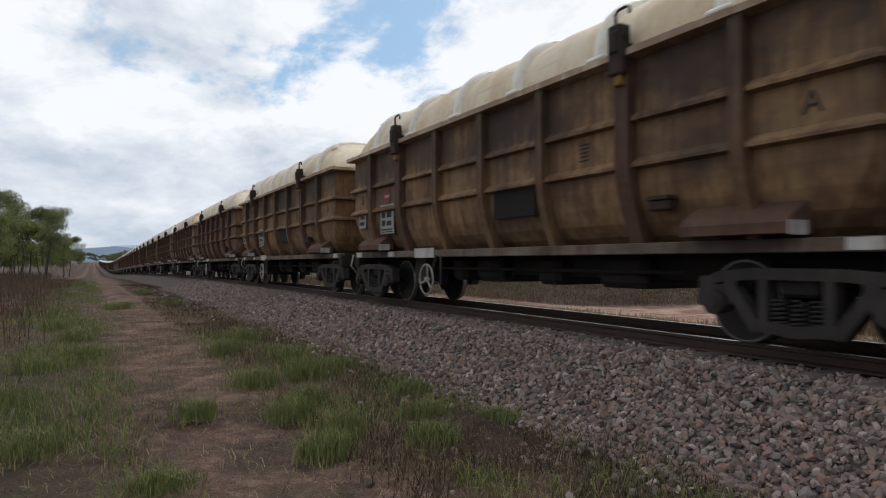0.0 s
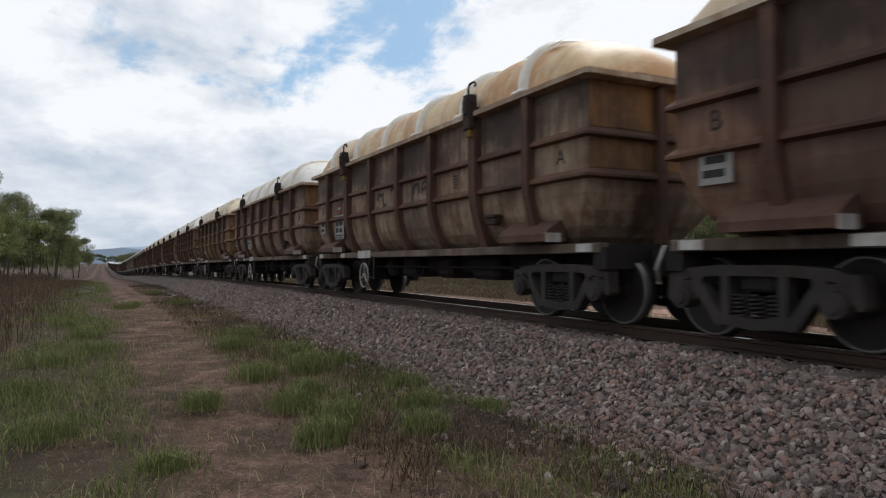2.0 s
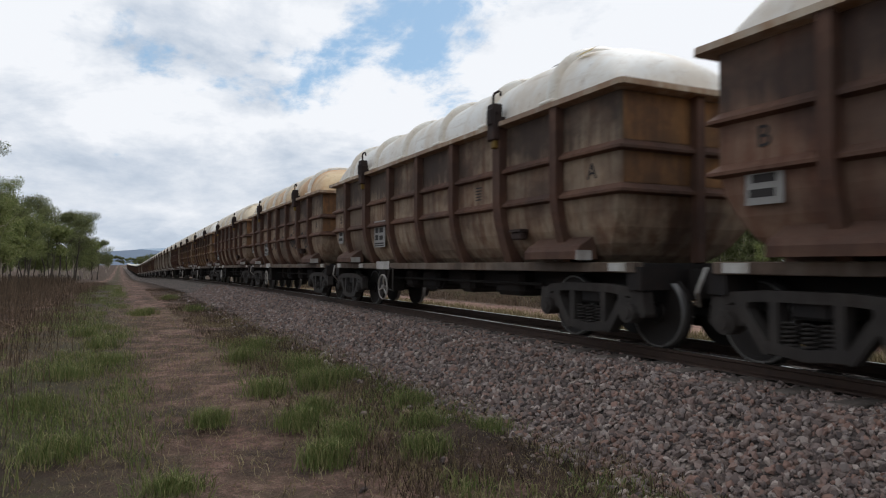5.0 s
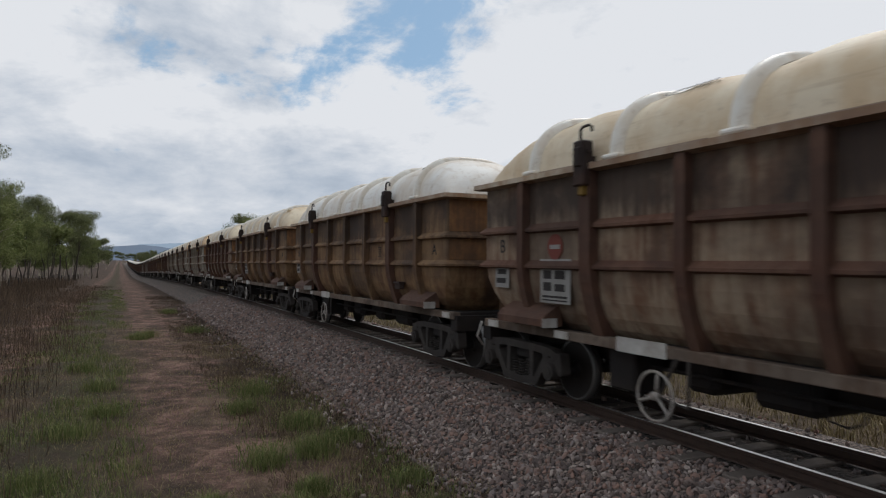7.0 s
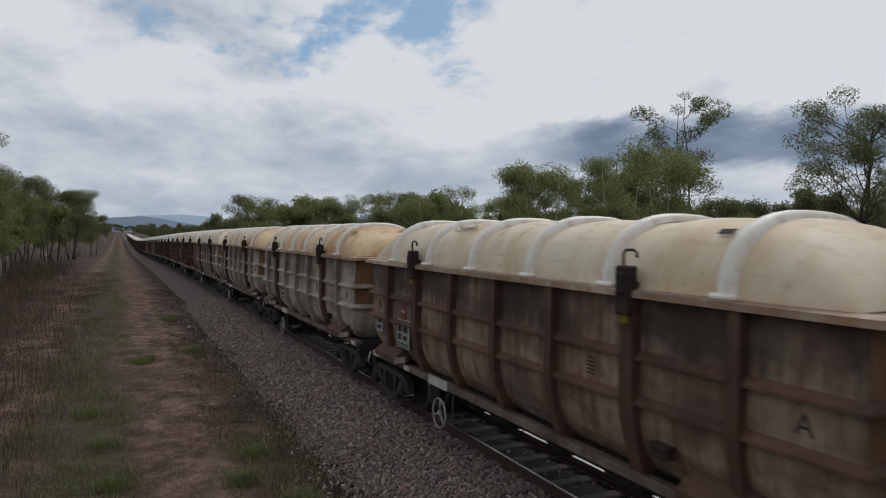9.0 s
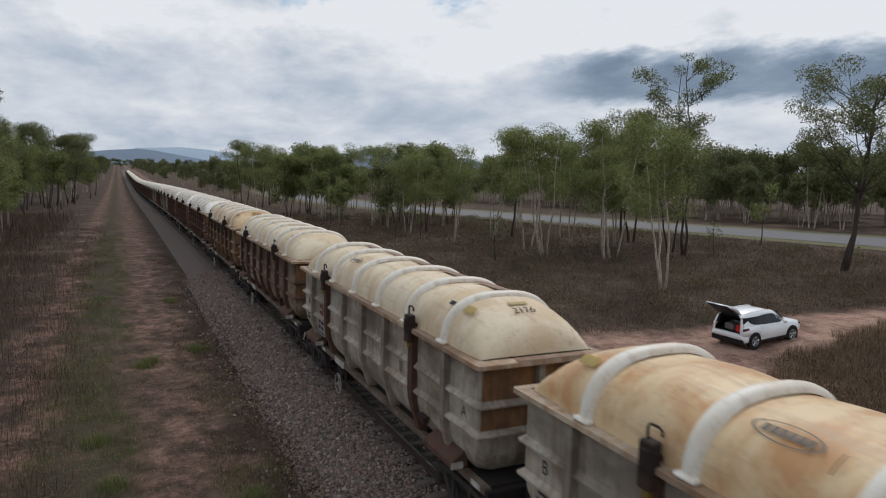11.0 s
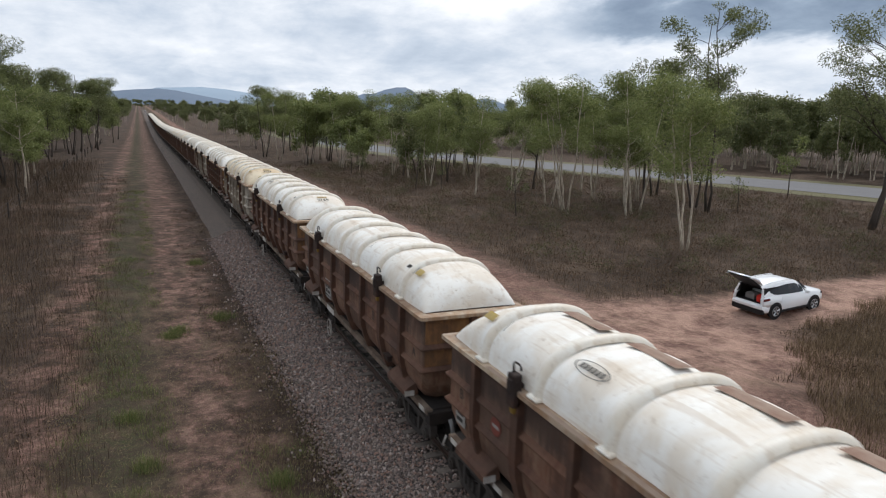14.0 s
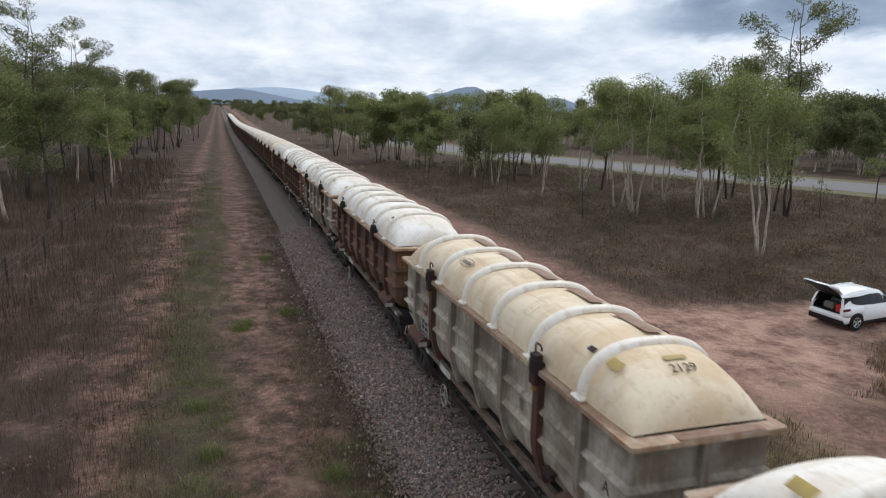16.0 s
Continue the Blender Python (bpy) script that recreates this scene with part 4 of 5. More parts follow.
def strokes(seed, n):
    """Loose spray-paint curls on a panel, flat against it."""
    rng = random.Random(seed)
    bm = bmesh.new()
    for q in range(n):
        y0, z0, r0, a0, sweep = rng.uniform(-0.45, 0.45), rng.uniform(-0.12, 0.12), rng.uniform(0.08, 0.22), rng.uniform(0, 6.3), rng.uniform(1.5, 5.0)
        rows = []
        for p in range(13):
            a = a0 + sweep * p / 12
            rows.append([(-1.2085, y0 + (r0 + d) * math.cos(a), z0 + (r0 + d) * 1.1 * math.sin(a)) for d in (-0.028, 0.028)])
        loft(bm, rows, close=False)
    return as_mesh("graffiti", bm, M["ink"])


SPIN = []
TRAIN = {k: wagon(k) for k in range(-2, 52)}


# ---- trees ----
def crown_leaves(centres, radii, per, size, rng, droop=0.5):
    """Leaf blades scattered through clumps: two triangles each."""
    vs = []
    for c, r in zip(centres, radii):
        n = int(per * (r / 0.9) ** 2)
        d = rng.normal(size=(n, 3))
        d /= np.linalg.norm(d, axis=1)[:, None]
        p = np.array(c) + d * (r * rng.uniform(0.25, 1.0, n) ** 0.6)[:, None] * np.array([1, 1, 0.72])
        a = rng.normal(size=(n, 3))
        a[:, 2] -= droop
        a /= np.linalg.norm(a, axis=1)[:, None]
        b = np.cross(a, rng.normal(size=(n, 3)))
        b /= np.linalg.norm(b, axis=1)[:, None] + 1e-6
        ln = size * rng.uniform(0.6, 1.4, n)[:, None]
        wd = ln * 0.17
        vs.append(np.stack([p, p + a * ln * 0.5 + b * wd, p + a * ln, p + a * ln * 0.5 - b * wd], 1))
    vs = np.concatenate(vs).reshape(-1, 3)
    return vs, np.arange(len(vs)).reshape(-1, 4)


def tree(name, height, stems, spread, clear, bark, leaf, clumps, per, size, seed, label, lean=0.08, clump_r=(0.65, 1.35), thick=0.14):
    """A gum: stems that fork into limbs, and clumps of leaves at and along their ends."""
    rng = np.random.default_rng(seed)
    bm = bmesh.new()
    tips = []
    for s in range(stems):
        ang = rng.uniform(0, 2 * math.pi)
        foot = np.array([0.35 * math.cos(ang), 0.35 * math.sin(ang), -0.15]) * (stems > 1)
        foot[2] = -0.2
        tilt = np.array([math.cos(ang), math.sin(ang), 0]) * lean * (1.6 if stems > 1 else 1)
        top_h = height * rng.uniform(0.84, 0.95)
        pts, q = [], foot.copy()
        steps = 9
        for n in range(steps + 1):
            pts.append(tuple(q))
            q = q + np.array([0, 0, top_h / steps]) + tilt * top_h / steps + rng.normal(size=3) * np.array([0.10, 0.10, 0]) * height / 13
        r0 = thick * height / 13 * (0.75 if stems > 1 else 1.0)
        tube(bm, pts, [r0 * (1.25 if n == 0 else 1 - 0.8 * n / steps) for n in range(steps + 1)], 7)
        tips.append(pts[-1])
        limbs = max(5, int(clumps / stems / 3.2))
        for b in range(limbs):
            f = rng.uniform(clear, 0.98)
            base = np.array(pts[min(int(f * steps), steps)])
            az = rng.uniform(0, 2 * math.pi)
            ln = spread * rng.uniform(0.45, 1.0) * (1.15 - 0.5 * f)
            rise = rng.uniform(0.35, 1.0)
            lp = [tuple(base)]
            for n in range(1, 5):
                u = n / 4
                lp.append(tuple(base + np.array([math.cos(az) * ln * u, math.sin(az) * ln * u, rise * ln * u ** 1.3]) + rng.normal(size=3) * 0.10))
            rb = r0 * 0.42 * (1.1 - 0.6 * f)
            tube(bm, lp, [rb * (1 - 0.75 * n / 4) for n in range(5)], 5)
            tips += [lp[-1], lp[3], lp[2]]
            for side in (-1, 1):
                a2 = az + side * rng.uniform(0.4, 0.9)
                l2 = ln * 0.45
                tp = [lp[2], tuple(np.array(lp[2]) + np.array([math.cos(a2) * l2 * 0.5, math.sin(a2) * l2 * 0.5, 0.3 * l2])), tuple(np.array(lp[2]) + np.array([math.cos(a2) * l2, math.sin(a2) * l2, 0.45 * l2]))]
                tube(bm, tp, [rb * 0.5, rb * 0.35, rb * 0.15], 4)
                tips.append(tp[-1])
    tips = np.array(tips)
    pick = tips[rng.permutation(len(tips))[:clumps]]
    radii = rng.uniform(*clump_r, len(pick)) * height / 13
    vs, fs = crown_leaves(pick + np.array([0, 0, 0.2]), radii, per, size, rng)
    ob = tagged(new(name), label, "tree", "bushland trees")
    part("trunk", as_mesh("trunk", bm, M[bark], True), None, ob)
    part("crown", fast_mesh("crown", vs, fs, M[leaf]), None, ob)
    return ob


GUM = "slender pale-trunked gum with a green drooping crown"
BUSH = "dark-trunked bush tree with a dull green crown"
PALE = [tree("gum_tree", 13, 3, 3.4, 0.52, "bark_white", "leaf", 64, 170, 0.20, 11, GUM),
        tree("gum_tree", 13, 2, 3.7, 0.50, "bark_white", "leaf", 60, 170, 0.20, 12, GUM),
        tree("gum_tree", 13, 1, 3.6, 0.50, "bark_white", "leaf", 54, 170, 0.20, 13, GUM),
        tree("gum_tree", 13, 4, 3.6, 0.52, "bark_white", "leaf", 72, 170, 0.20, 14, GUM, lean=0.12)]
DARK = [tree("ironbark_tree", 13, 1, 3.6, 0.42, "bark_dark", "leaf_dark", 64, 170, 0.20, 21, BUSH),
        tree("ironbark_tree", 13, 2, 3.4, 0.45, "bark_dark", "leaf_dark", 66, 170, 0.20, 22, BUSH),
        tree("ironbark_tree", 13, 1, 3.2, 0.35, "bark_dark", "leaf", 72, 200, 0.20, 23, BUSH)]
SPARSE = tree("gum_tree", 20, 2, 6.0, 0.66, "bark_dark", "leaf_dark", 44, 190, 0.22, 35, "tall open gum with bare limbs and sparse tufts of leaves", lean=0.05, clump_r=(0.42, 0.70), thick=0.11)
BIG = tree("ironbark_tree", 18, 2, 8.5, 0.46, "bark_dark", "leaf_dark", 90, 190, 0.22, 32, "large spreading dark-limbed tree with clumped foliage", lean=0.05, clump_r=(0.6, 1.0), thick=0.24)
SAPLING = tree("sapling", 6, 1, 1.4, 0.45, "bark_dark", "leaf", 14, 160, 0.24, 33, "young thin-trunked green sapling by the road", clump_r=(0.9, 1.5))
THIN = tree("sapling", 6, 1, 1.3, 0.5, "bark_dark", "leaf_dark", 12, 110, 0.22, 36, "thin dark sapling with a sparse crown", lean=0.1, clump_r=(0.6, 1.1), thick=0.13)
FAR = [tree("gum_tree", 13, 2, 3.0, 0.40, "bark_white" if n % 2 else "bark_dark", "leaf" if n != 1 else "leaf_dark", 46, 34, 0.55, 41 + n, "distant bushland gum with a rounded green crown", clump_r=(1.0, 1.6)) for n in range(4)]
plant = random.Random(7)


USED = set()
FAR_TREES = []


def stand(kind, x, y, height, base=13.0, turn=None):
    s = height / base
    m = pose(x, y, ground_z(x, y) - 0.02, 0, 0, plant.uniform(0, 360) if turn is None else turn) @ Matrix.Diagonal((s, s, s, 1))
    if kind.name in USED:
        return copy_thing(kind, m)
    USED.add(kind.name)
    kind.matrix_basis = m
    return kind


ROAD = [(98, -60), (94, 0), (90, 40), (86.5, 58), (81, 76), (73.5, 94), (66, 118), (59, 150), (55, 190), (54, 240), (58, 320)]


def by_road(x, y, gap):
    """Whether a place lies on the road or within a gap of its middle."""
    for (ax, ay), (bx, by) in zip(ROAD, ROAD[1:]):
        f = min(max(((x - ax) * (bx - ax) + (y - ay) * (by - ay)) / ((bx - ax) ** 2 + (by - ay) ** 2), 0.0), 1.0)
        if math.hypot(x - ax - f * (bx - ax), y - ay - f * (by - ay)) < gap:
            return True
    return False


# trees that can be told apart
stand(SPARSE, 45.0, 50.9, 20.6, 20, 40)
stand(BIG, 51.4, 38.9, 17.9, 18, 200)
stand(SAPLING, 66.3, 59.6, 8.0, 6)
for kind, x, y, h in ((PALE[0], 27.0, 34.8, 12.2), (PALE[3], 29.6, 53.1, 12.8), (PALE[1], 35.8, 51.0, 13.2), (DARK[0], 41.5, 57.0, 15.0), (PALE[2], 37.4, 54.5, 12.8), (PALE[1], 30.6, 58.0, 12.4), (PALE[2], 33.2, 49.0, 11.0), (DARK[1], 46.0, 54.0, 14.6), (PALE[0], 44.0, 60.5, 14.8), (DARK[1], 49.5, 64.1, 15.4),
                      (PALE[2], 27.2, 67.8, 11.4), (PALE[1], 37.9, 60.5, 11.6), (PALE[0], 26.4, 79.6, 11.6), (PALE[3], 33.0, 70.0, 11.6), (DARK[0], 38.5, 74.0, 12.0), (PALE[2], 43.0, 70.0, 12.0), (DARK[2], 31.0, 84.0, 11.0), (PALE[0], 37.5, 88.0, 11.4), (PALE[3], 44.5, 82.0, 11.8), (PALE[1], 27.5, 96.0, 11.8), (DARK[1], 33.5, 101.0, 12.2), (PALE[2], 40.5, 99.0, 11.4),
                      (PALE[3], 23.9, 112.0, 13.0), (PALE[1], 29.0, 116.0, 12.6), (PALE[2], 33.8, 122.9, 12.0), (DARK[0], 39.0, 114.0, 12.0), (PALE[0], 22.0, 126.0, 13.4), (DARK[2], 27.0, 132.0, 12.6), (PALE[1], 18.7, 138.0, 13.4), (DARK[1], 17.5, 150.0, 14.0), (PALE[3], 24.0, 148.0, 13.4), (PALE[2], 32.0, 144.0, 12.2), (PALE[0], 20.5, 166.0, 14.0), (DARK[0], 27.5, 172.0, 13.6)):
    stand(kind, x, y, h)
for x, y, h in ((24.0, 52.9, 5.8), (23.6, 76.8, 6.6), (25.8, 74.0, 5.2), (47.2, 49.4, 5.4), (21.4, 92.0, 5.6), (22.6, 101.0, 6.4), (29.6, 88.0, 6.0), (52.9, 38.6, 3.2)):
    stand(THIN, x, y, h, 6)
stand(SPARSE, -22.4, 65.4, 16.6, 20)
stand(SPARSE, -19.6, 82.0, 15.4, 20)
for kind, x, y, h in ((PALE[2], -20.8, 53.6, 12.6), (DARK[0], -18.4, 54.4, 9.6), (PALE[2], -20.8, 79.5, 12.0), (DARK[2], -17.6, 75.9, 10.6), (DARK[0], -15.0, 163.0, 14.0), (DARK[1], -16.4, 171.0, 14.6), (DARK[2], -13.4, 205.0, 13.6), (DARK[0], -12.8, 232.0, 12.4), (PALE[2], -16.6, 72.9, 10.4), (DARK[1], -20.9, 134.0, 14.2), (DARK[0], -17.7, 156.0, 14.6),
                      (DARK[1], -24.5, 58.0, 11.6), (DARK[2], -26.0, 72.0, 12.0), (DARK[0], -24.0, 90.0, 12.6), (DARK[1], -21.0, 104.0, 13.0), (PALE[0], -28.0, 84.0, 12.4), (DARK[0], -23.5, 118.0, 13.6), (DARK[1], -30.0, 62.0, 12.2), (DARK[0], -31.0, 98.0, 13.6), (DARK[2], -19.5, 119.0, 13.0), (DARK[1], -18.6, 146.0, 13.8), (DARK[0], -32.0, 52.0, 11.6), (DARK[0], -35.0, 70.0, 12.4), (DARK[1], -27.5, 66.0, 11.2), (DARK[0], -23.0, 76.0, 11.4), (DARK[1], -25.0, 100.0, 12.6)):
    stand(kind, x, y, h)
for n in range(375):
    side = n % 3
    if n >= 250:
        y = plant.uniform(85, 330)
        x = plant.uniform(21, 26 + 0.22 * y) if n % 3 else -plant.uniform(17, 45)
    elif side == 0:
        y = plant.uniform(130, 620)
        x = -plant.uniform(15, 15 + 0.22 * y) - 1
    elif side == 1:
        y = plant.uniform(125, 620)
        x = plant.uniform(17 if y < 300 else 14, 20 + 0.32 * min(y, 300))
    else:
        x, y = plant.uniform(102, 190), plant.uniform(45, 240)
    hgt = plant.uniform(9, 13.5) if side != 1 else plant.uniform(10, 13.5)
    if by_road(x, y, 15):
        continue
    if n >= 8 and (y > 190 or x > 100 or x < -60):
        FAR_TREES.append((n % 4, x, y, hgt))
    else:
        stand(FAR[n % 4], x, y, hgt)

for n in range(75):
    FAR_TREES.append((n % 4, plant.uniform(104, 145), 30 + 2.6 * n + plant.uniform(-3, 3), plant.uniform(11.5, 17)))
for n in range(150):
    FAR_TREES.append((n % 4, plant.uniform(112, 200), plant.uniform(15, 250), plant.uniform(12, 18.5)))
for n in range(60):
    y = plant.uniform(430, 900)
    FAR_TREES.append((n % 4, (1 if n % 2 else -1) * plant.uniform(8.5, 55), y, plant.uniform(10, 15)))
for n in range(40):
    FAR_TREES.append((n % 4, plant.uniform(-130, 130), plant.uniform(930, 1050), plant.uniform(11, 16)))


def joined(which, mats):
    """The far trees' trunks or crowns as one mesh of triangles."""
    shapes = []
    for ob in FAR:
        me = [c for c in ob.children if c.name.startswith(which)][0].data
        me.calc_loop_triangles()
        v, f = np.empty(len(me.vertices) * 3, np.float32), np.empty(len(me.loop_triangles) * 3, np.int32)
        me.vertices.foreach_get("co", v)
        me.loop_triangles.foreach_get("vertices", f)
        shapes.append((v.reshape(-1, 3), f.reshape(-1, 3)))
    vs, fs, at = [], [], 0
    for k, x, y, h in FAR_TREES:
        v, f = shapes[k]
        a, sc = (x * 7.3 + y) % 6.28, h / 13
        turn = np.array([[math.cos(a), -math.sin(a), 0], [math.sin(a), math.cos(a), 0], [0, 0, 1]])
        vs.append((v @ turn.T) * sc + np.array([x, y, ground_z(x, y) - 0.02]))
        fs.append(f + at)
        at += len(v)
    return fast_mesh("far_woods", np.concatenate(vs), np.concatenate(fs), mats)


tagged(new("far_woods", joined("crown", M["leaf_dark"])), "distant bushland canopy of dull green gums", "woods", kind="stuff")
tagged(new("far_woods", joined("trunk", M["bark_white"])), "distant pale gum trunks", "woods", kind="stuff")

# ---- hills ----
def hill(name, mat, outline, y, label):
    """A ridge far off: a rounded mass whose crest follows (x, height)."""
    rows = []
    for d, f in ((-260, 0.0), (-130, 0.55), (0, 1.0), (130, 0.6), (260, 0.0)):
        rows.append([(x, y + d, -3 + h * f) for x, h in outline])
    bm = bmesh.new()
    loft(bm, rows, close=False)
    tagged(new(name, as_mesh(name, bm, M[mat], True)), label, "hill", kind="structure")


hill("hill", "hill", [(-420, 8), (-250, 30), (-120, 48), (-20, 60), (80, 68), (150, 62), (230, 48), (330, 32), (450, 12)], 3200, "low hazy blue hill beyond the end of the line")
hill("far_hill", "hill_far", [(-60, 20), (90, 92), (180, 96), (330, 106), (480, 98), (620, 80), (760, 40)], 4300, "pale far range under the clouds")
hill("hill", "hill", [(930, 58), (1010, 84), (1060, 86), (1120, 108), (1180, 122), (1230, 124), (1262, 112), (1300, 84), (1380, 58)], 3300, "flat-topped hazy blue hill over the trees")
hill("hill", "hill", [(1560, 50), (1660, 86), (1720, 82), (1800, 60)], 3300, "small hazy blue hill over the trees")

# ---- road beyond the trees ----
def ribbon(name, pts, half, mat, lift, label):
    vs = []
    for n, (x, y) in enumerate(pts):
        a, b = pts[max(n - 1, 0)], pts[min(n + 1, len(pts) - 1)]
        d = Vector((b[0] - a[0], b[1] - a[1])).normalized()
        for s in (-half, half):
            px, py = x + d.y * s, y - d.x * s
            vs.append((px, py, ground_z(px, py) + lift))
    fs = [(2 * n, 2 * n + 1, 2 * n + 3, 2 * n + 2) for n in range(len(pts) - 1)]
    tagged(new(name, fast_mesh(name, vs, fs, M[mat])), label, name, kind="structure")


ribbon("verge", ROAD, 14.0, "verge", 0.03, "pale green and straw roadside verge")
ribbon("road", ROAD, 8.5, "road", 0.07, "grey two-lane asphalt road")


# ---- grass and scrub ----
def blade_field(name, pts, height, width, mat, seed, label, lean=0.5, category="grass"):
    """Many bent blades from points (n, 3): three triangles each, as one mesh."""
    rng = np.random.default_rng(seed)
    n = len(pts)
    h = height * rng.uniform(0.45, 1.25, n)[:, None]
    az = rng.uniform(0, 2 * np.pi, n)
    side = np.stack([np.cos(az), np.sin(az), np.zeros(n)], 1)
    a2 = rng.uniform(0, 2 * np.pi, n)
    bend = np.stack([np.cos(a2), np.sin(a2), np.zeros(n)], 1) * (lean * rng.uniform(0.1, 1, n))[:, None]
    w = (width * rng.uniform(0.6, 1.3, n))[:, None]
    up = np.array([0, 0, 1.0])
    a, b = pts - side * w, pts + side * w
    mid = pts + up * h * 0.6 + bend * h * 0.35
    tip = pts + up * h * (1 - 0.25 * lean) + bend * h
    vs = np.stack([a, b, mid + side * w * 0.6, tip, mid - side * w * 0.6], 1).reshape(-1, 3)
    base = np.arange(n)[:, None] * 5
    fs = np.concatenate([base + np.array([[0, 1, 2]]), base + np.array([[0, 2, 4]]), base + np.array([[4, 2, 3]])])
    return tagged(new(name, fast_mesh(name, vs, fs, M[mat])), label, category, kind="stuff")


def scatter(n, x0, x1, y0, y1, seed, keep=None, bunch=0.0, near=1.0):
    rng = np.random.default_rng(seed)
    if bunch:
        c = np.stack([rng.uniform(x0, x1, n // 14), y0 + (y1 - y0) * rng.uniform(0, 1, n // 14) ** near], 1)
        p = c[rng.integers(0, len(c), n)] + rng.normal(size=(n, 2)) * bunch
    else:
        p = np.stack([rng.uniform(x0, x1, n), y0 + (y1 - y0) * rng.uniform(0, 1, n) ** near], 1)
    if keep is not None:
        p = p[[keep(x, y) for x, y in p]]
    return np.array([(x, y, ground_z(x, y) - 0.03) for x, y in p])


def off_tracks(x, y):
    ragged = 1.1 * noise.noise(Vector((x * 0.25, y * 0.25, 3)))
    if 7.6 < x + ragged < 13.2 or (9 < x + ragged < 18.5 and 16 < y < 26.5) or (x > 13 and 20.4 < y + ragged < 25.8):
        return False
    return not by_road(x, y, 13)


def on_mound(x, y):
    """The tall grass below the turning place."""
    ragged = 1.3 * noise.noise(Vector((x * 0.5, y * 0.5, 6)))
    return y + ragged < min(19.2 + (x - 18) * 0.24, 15.6 + (x - 14.3) * 0.9, 11 + (x - 10) * 1.1)


blade_field("dry_scrub", scatter(90000, 13, 68, 8, 110, 51, off_tracks, 0.6, 1.5), 0.42, 0.011, "scrub", 52, "knee-high grey-brown dry scrub and grass", 1.3, "scrub")
blade_field("dry_scrub", scatter(26000, 13, 70, 20, 130, 53, off_tracks, 0.5, 1.2), 0.7, 0.009, "dry_grass", 54, "tall dry brown grass between the trees", 0.9, "scrub")
blade_field("dry_grass", scatter(60000, 9.5, 36, 7, 23, 81, on_mound, 0.5, 0.8), 0.55, 0.008, "mound", 82, "tall tawny dry grass beside the bare turning place", 0.8)
blade_field("straw_grass", scatter(26000, 2.7, 9.0, 2, 90, 55, None, 0.3, 1.8), 0.30, 0.012, "pale_grass", 56, "pale straw grass beside the track", 0.8)
blade_field("dry_grass", scatter(60000, -26, -8.0, 2, 95, 57, lambda x, y: noise.noise(Vector((x * 0.25, y * 0.2, 15))) > -0.25, 0.4, 1.8), 0.40, 0.006, "dry_grass", 58, "dry brown grass on the verge", 0.7)
blade_field("dry_grass", scatter(9000, -16, -8.6, 4, 60, 59, None, 0.35, 1.5), 0.85, 0.005, "dry_grass", 60, "tall dry seeding grass", 0.35)
blade_field("dry_grass", scatter(26000, -30, -12.5, 24, 120, 83, None, 0.9, 1.2), 1.15, 0.010, "dry_grass", 84, "tall dry brown grass below the trees", 0.5)
blade_field("green_grass", scatter(34000, -8.9, -6.4, 4, 75, 61, lambda x, y: noise.noise(Vector((x * 0.7, y * 0.4, 5))) > -0.02, 0.15, 1.7), 0.18, 0.0045, "green_grass", 62, "low green grass strip beside the dirt track", 0.9)
blade_field("dry_grass", scatter(26000, -4.9, -2.7, 1.5, 60, 63, lambda x, y: noise.noise(Vector((x * 0.8, y * 0.45, 9))) > -0.15, 0.14, 2.2), 0.16, 0.005, "dry_grass", 64, "short dry grass along the ballast foot", 1.0)
blade_field("green_grass", scatter(9000, -5.0, -3.0, 2.2, 16, 67, lambda x, y: noise.noise(Vector((x * 0.9, y * 0.6, 21))) > 0.02, 0.13, 1.4), 0.15, 0.005, "green_grass", 68, "thin green grass along the ballast foot", 1.0)
blade_field("straw_grass", scatter(15000, -4.6, -2.6, 2.0, 24, 69, None, 0.15, 1.6), 0.11, 0.004, "pale_grass", 70, "thin straw grass along the ballast foot", 1.1)
blade_field("straw_litter", scatter(26000, -9.5, -3.0, 1.5, 30, 65, None, 0.0, 1.8), 0.10, 0.0035, "pale_grass", 66, "straw litter on the bare soil", 2.4)
brush = np.random.default_rng(88)
spots = scatter(2600, 14, 66, 9, 120, 71, off_tracks, 0.0, 1.3)
bv, bf = crown_leaves(spots + np.array([0, 0, 0.22]), brush.uniform(0.3, 0.85, len(spots)), 170, 0.11, brush, -0.6)
tagged(new("low_scrub", fast_mesh("low_scrub", bv, bf, M["scrub"])), "low rounded grey-brown bushes among dry grass", "scrub", kind="stuff")
spots = scatter(420, 15, 62, 24, 120, 73, off_tracks, 0.0, 1.1)
bv, bf = crown_leaves(spots + np.array([0, 0, 0.35]), brush.uniform(0.4, 1.1, len(spots)), 190, 0.13, brush, -0.4)
tagged(new("low_scrub", fast_mesh("low_scrub", bv, bf, M["olive"])), "low olive-green bushes among dry grass", "scrub", kind="stuff")
spots = scatter(240, -17, -8.8, 6, 70, 75, None, 0.0, 1.3)
bv, bf = crown_leaves(spots + np.array([0, 0, 0.15]), brush.uniform(0.25, 0.6, len(spots)), 200, 0.09, brush, -0.9)
tagged(new("low_scrub", fast_mesh("low_scrub", bv, bf, M["scrub"])), "low brown dry scrub on the verge", "scrub", kind="stuff")
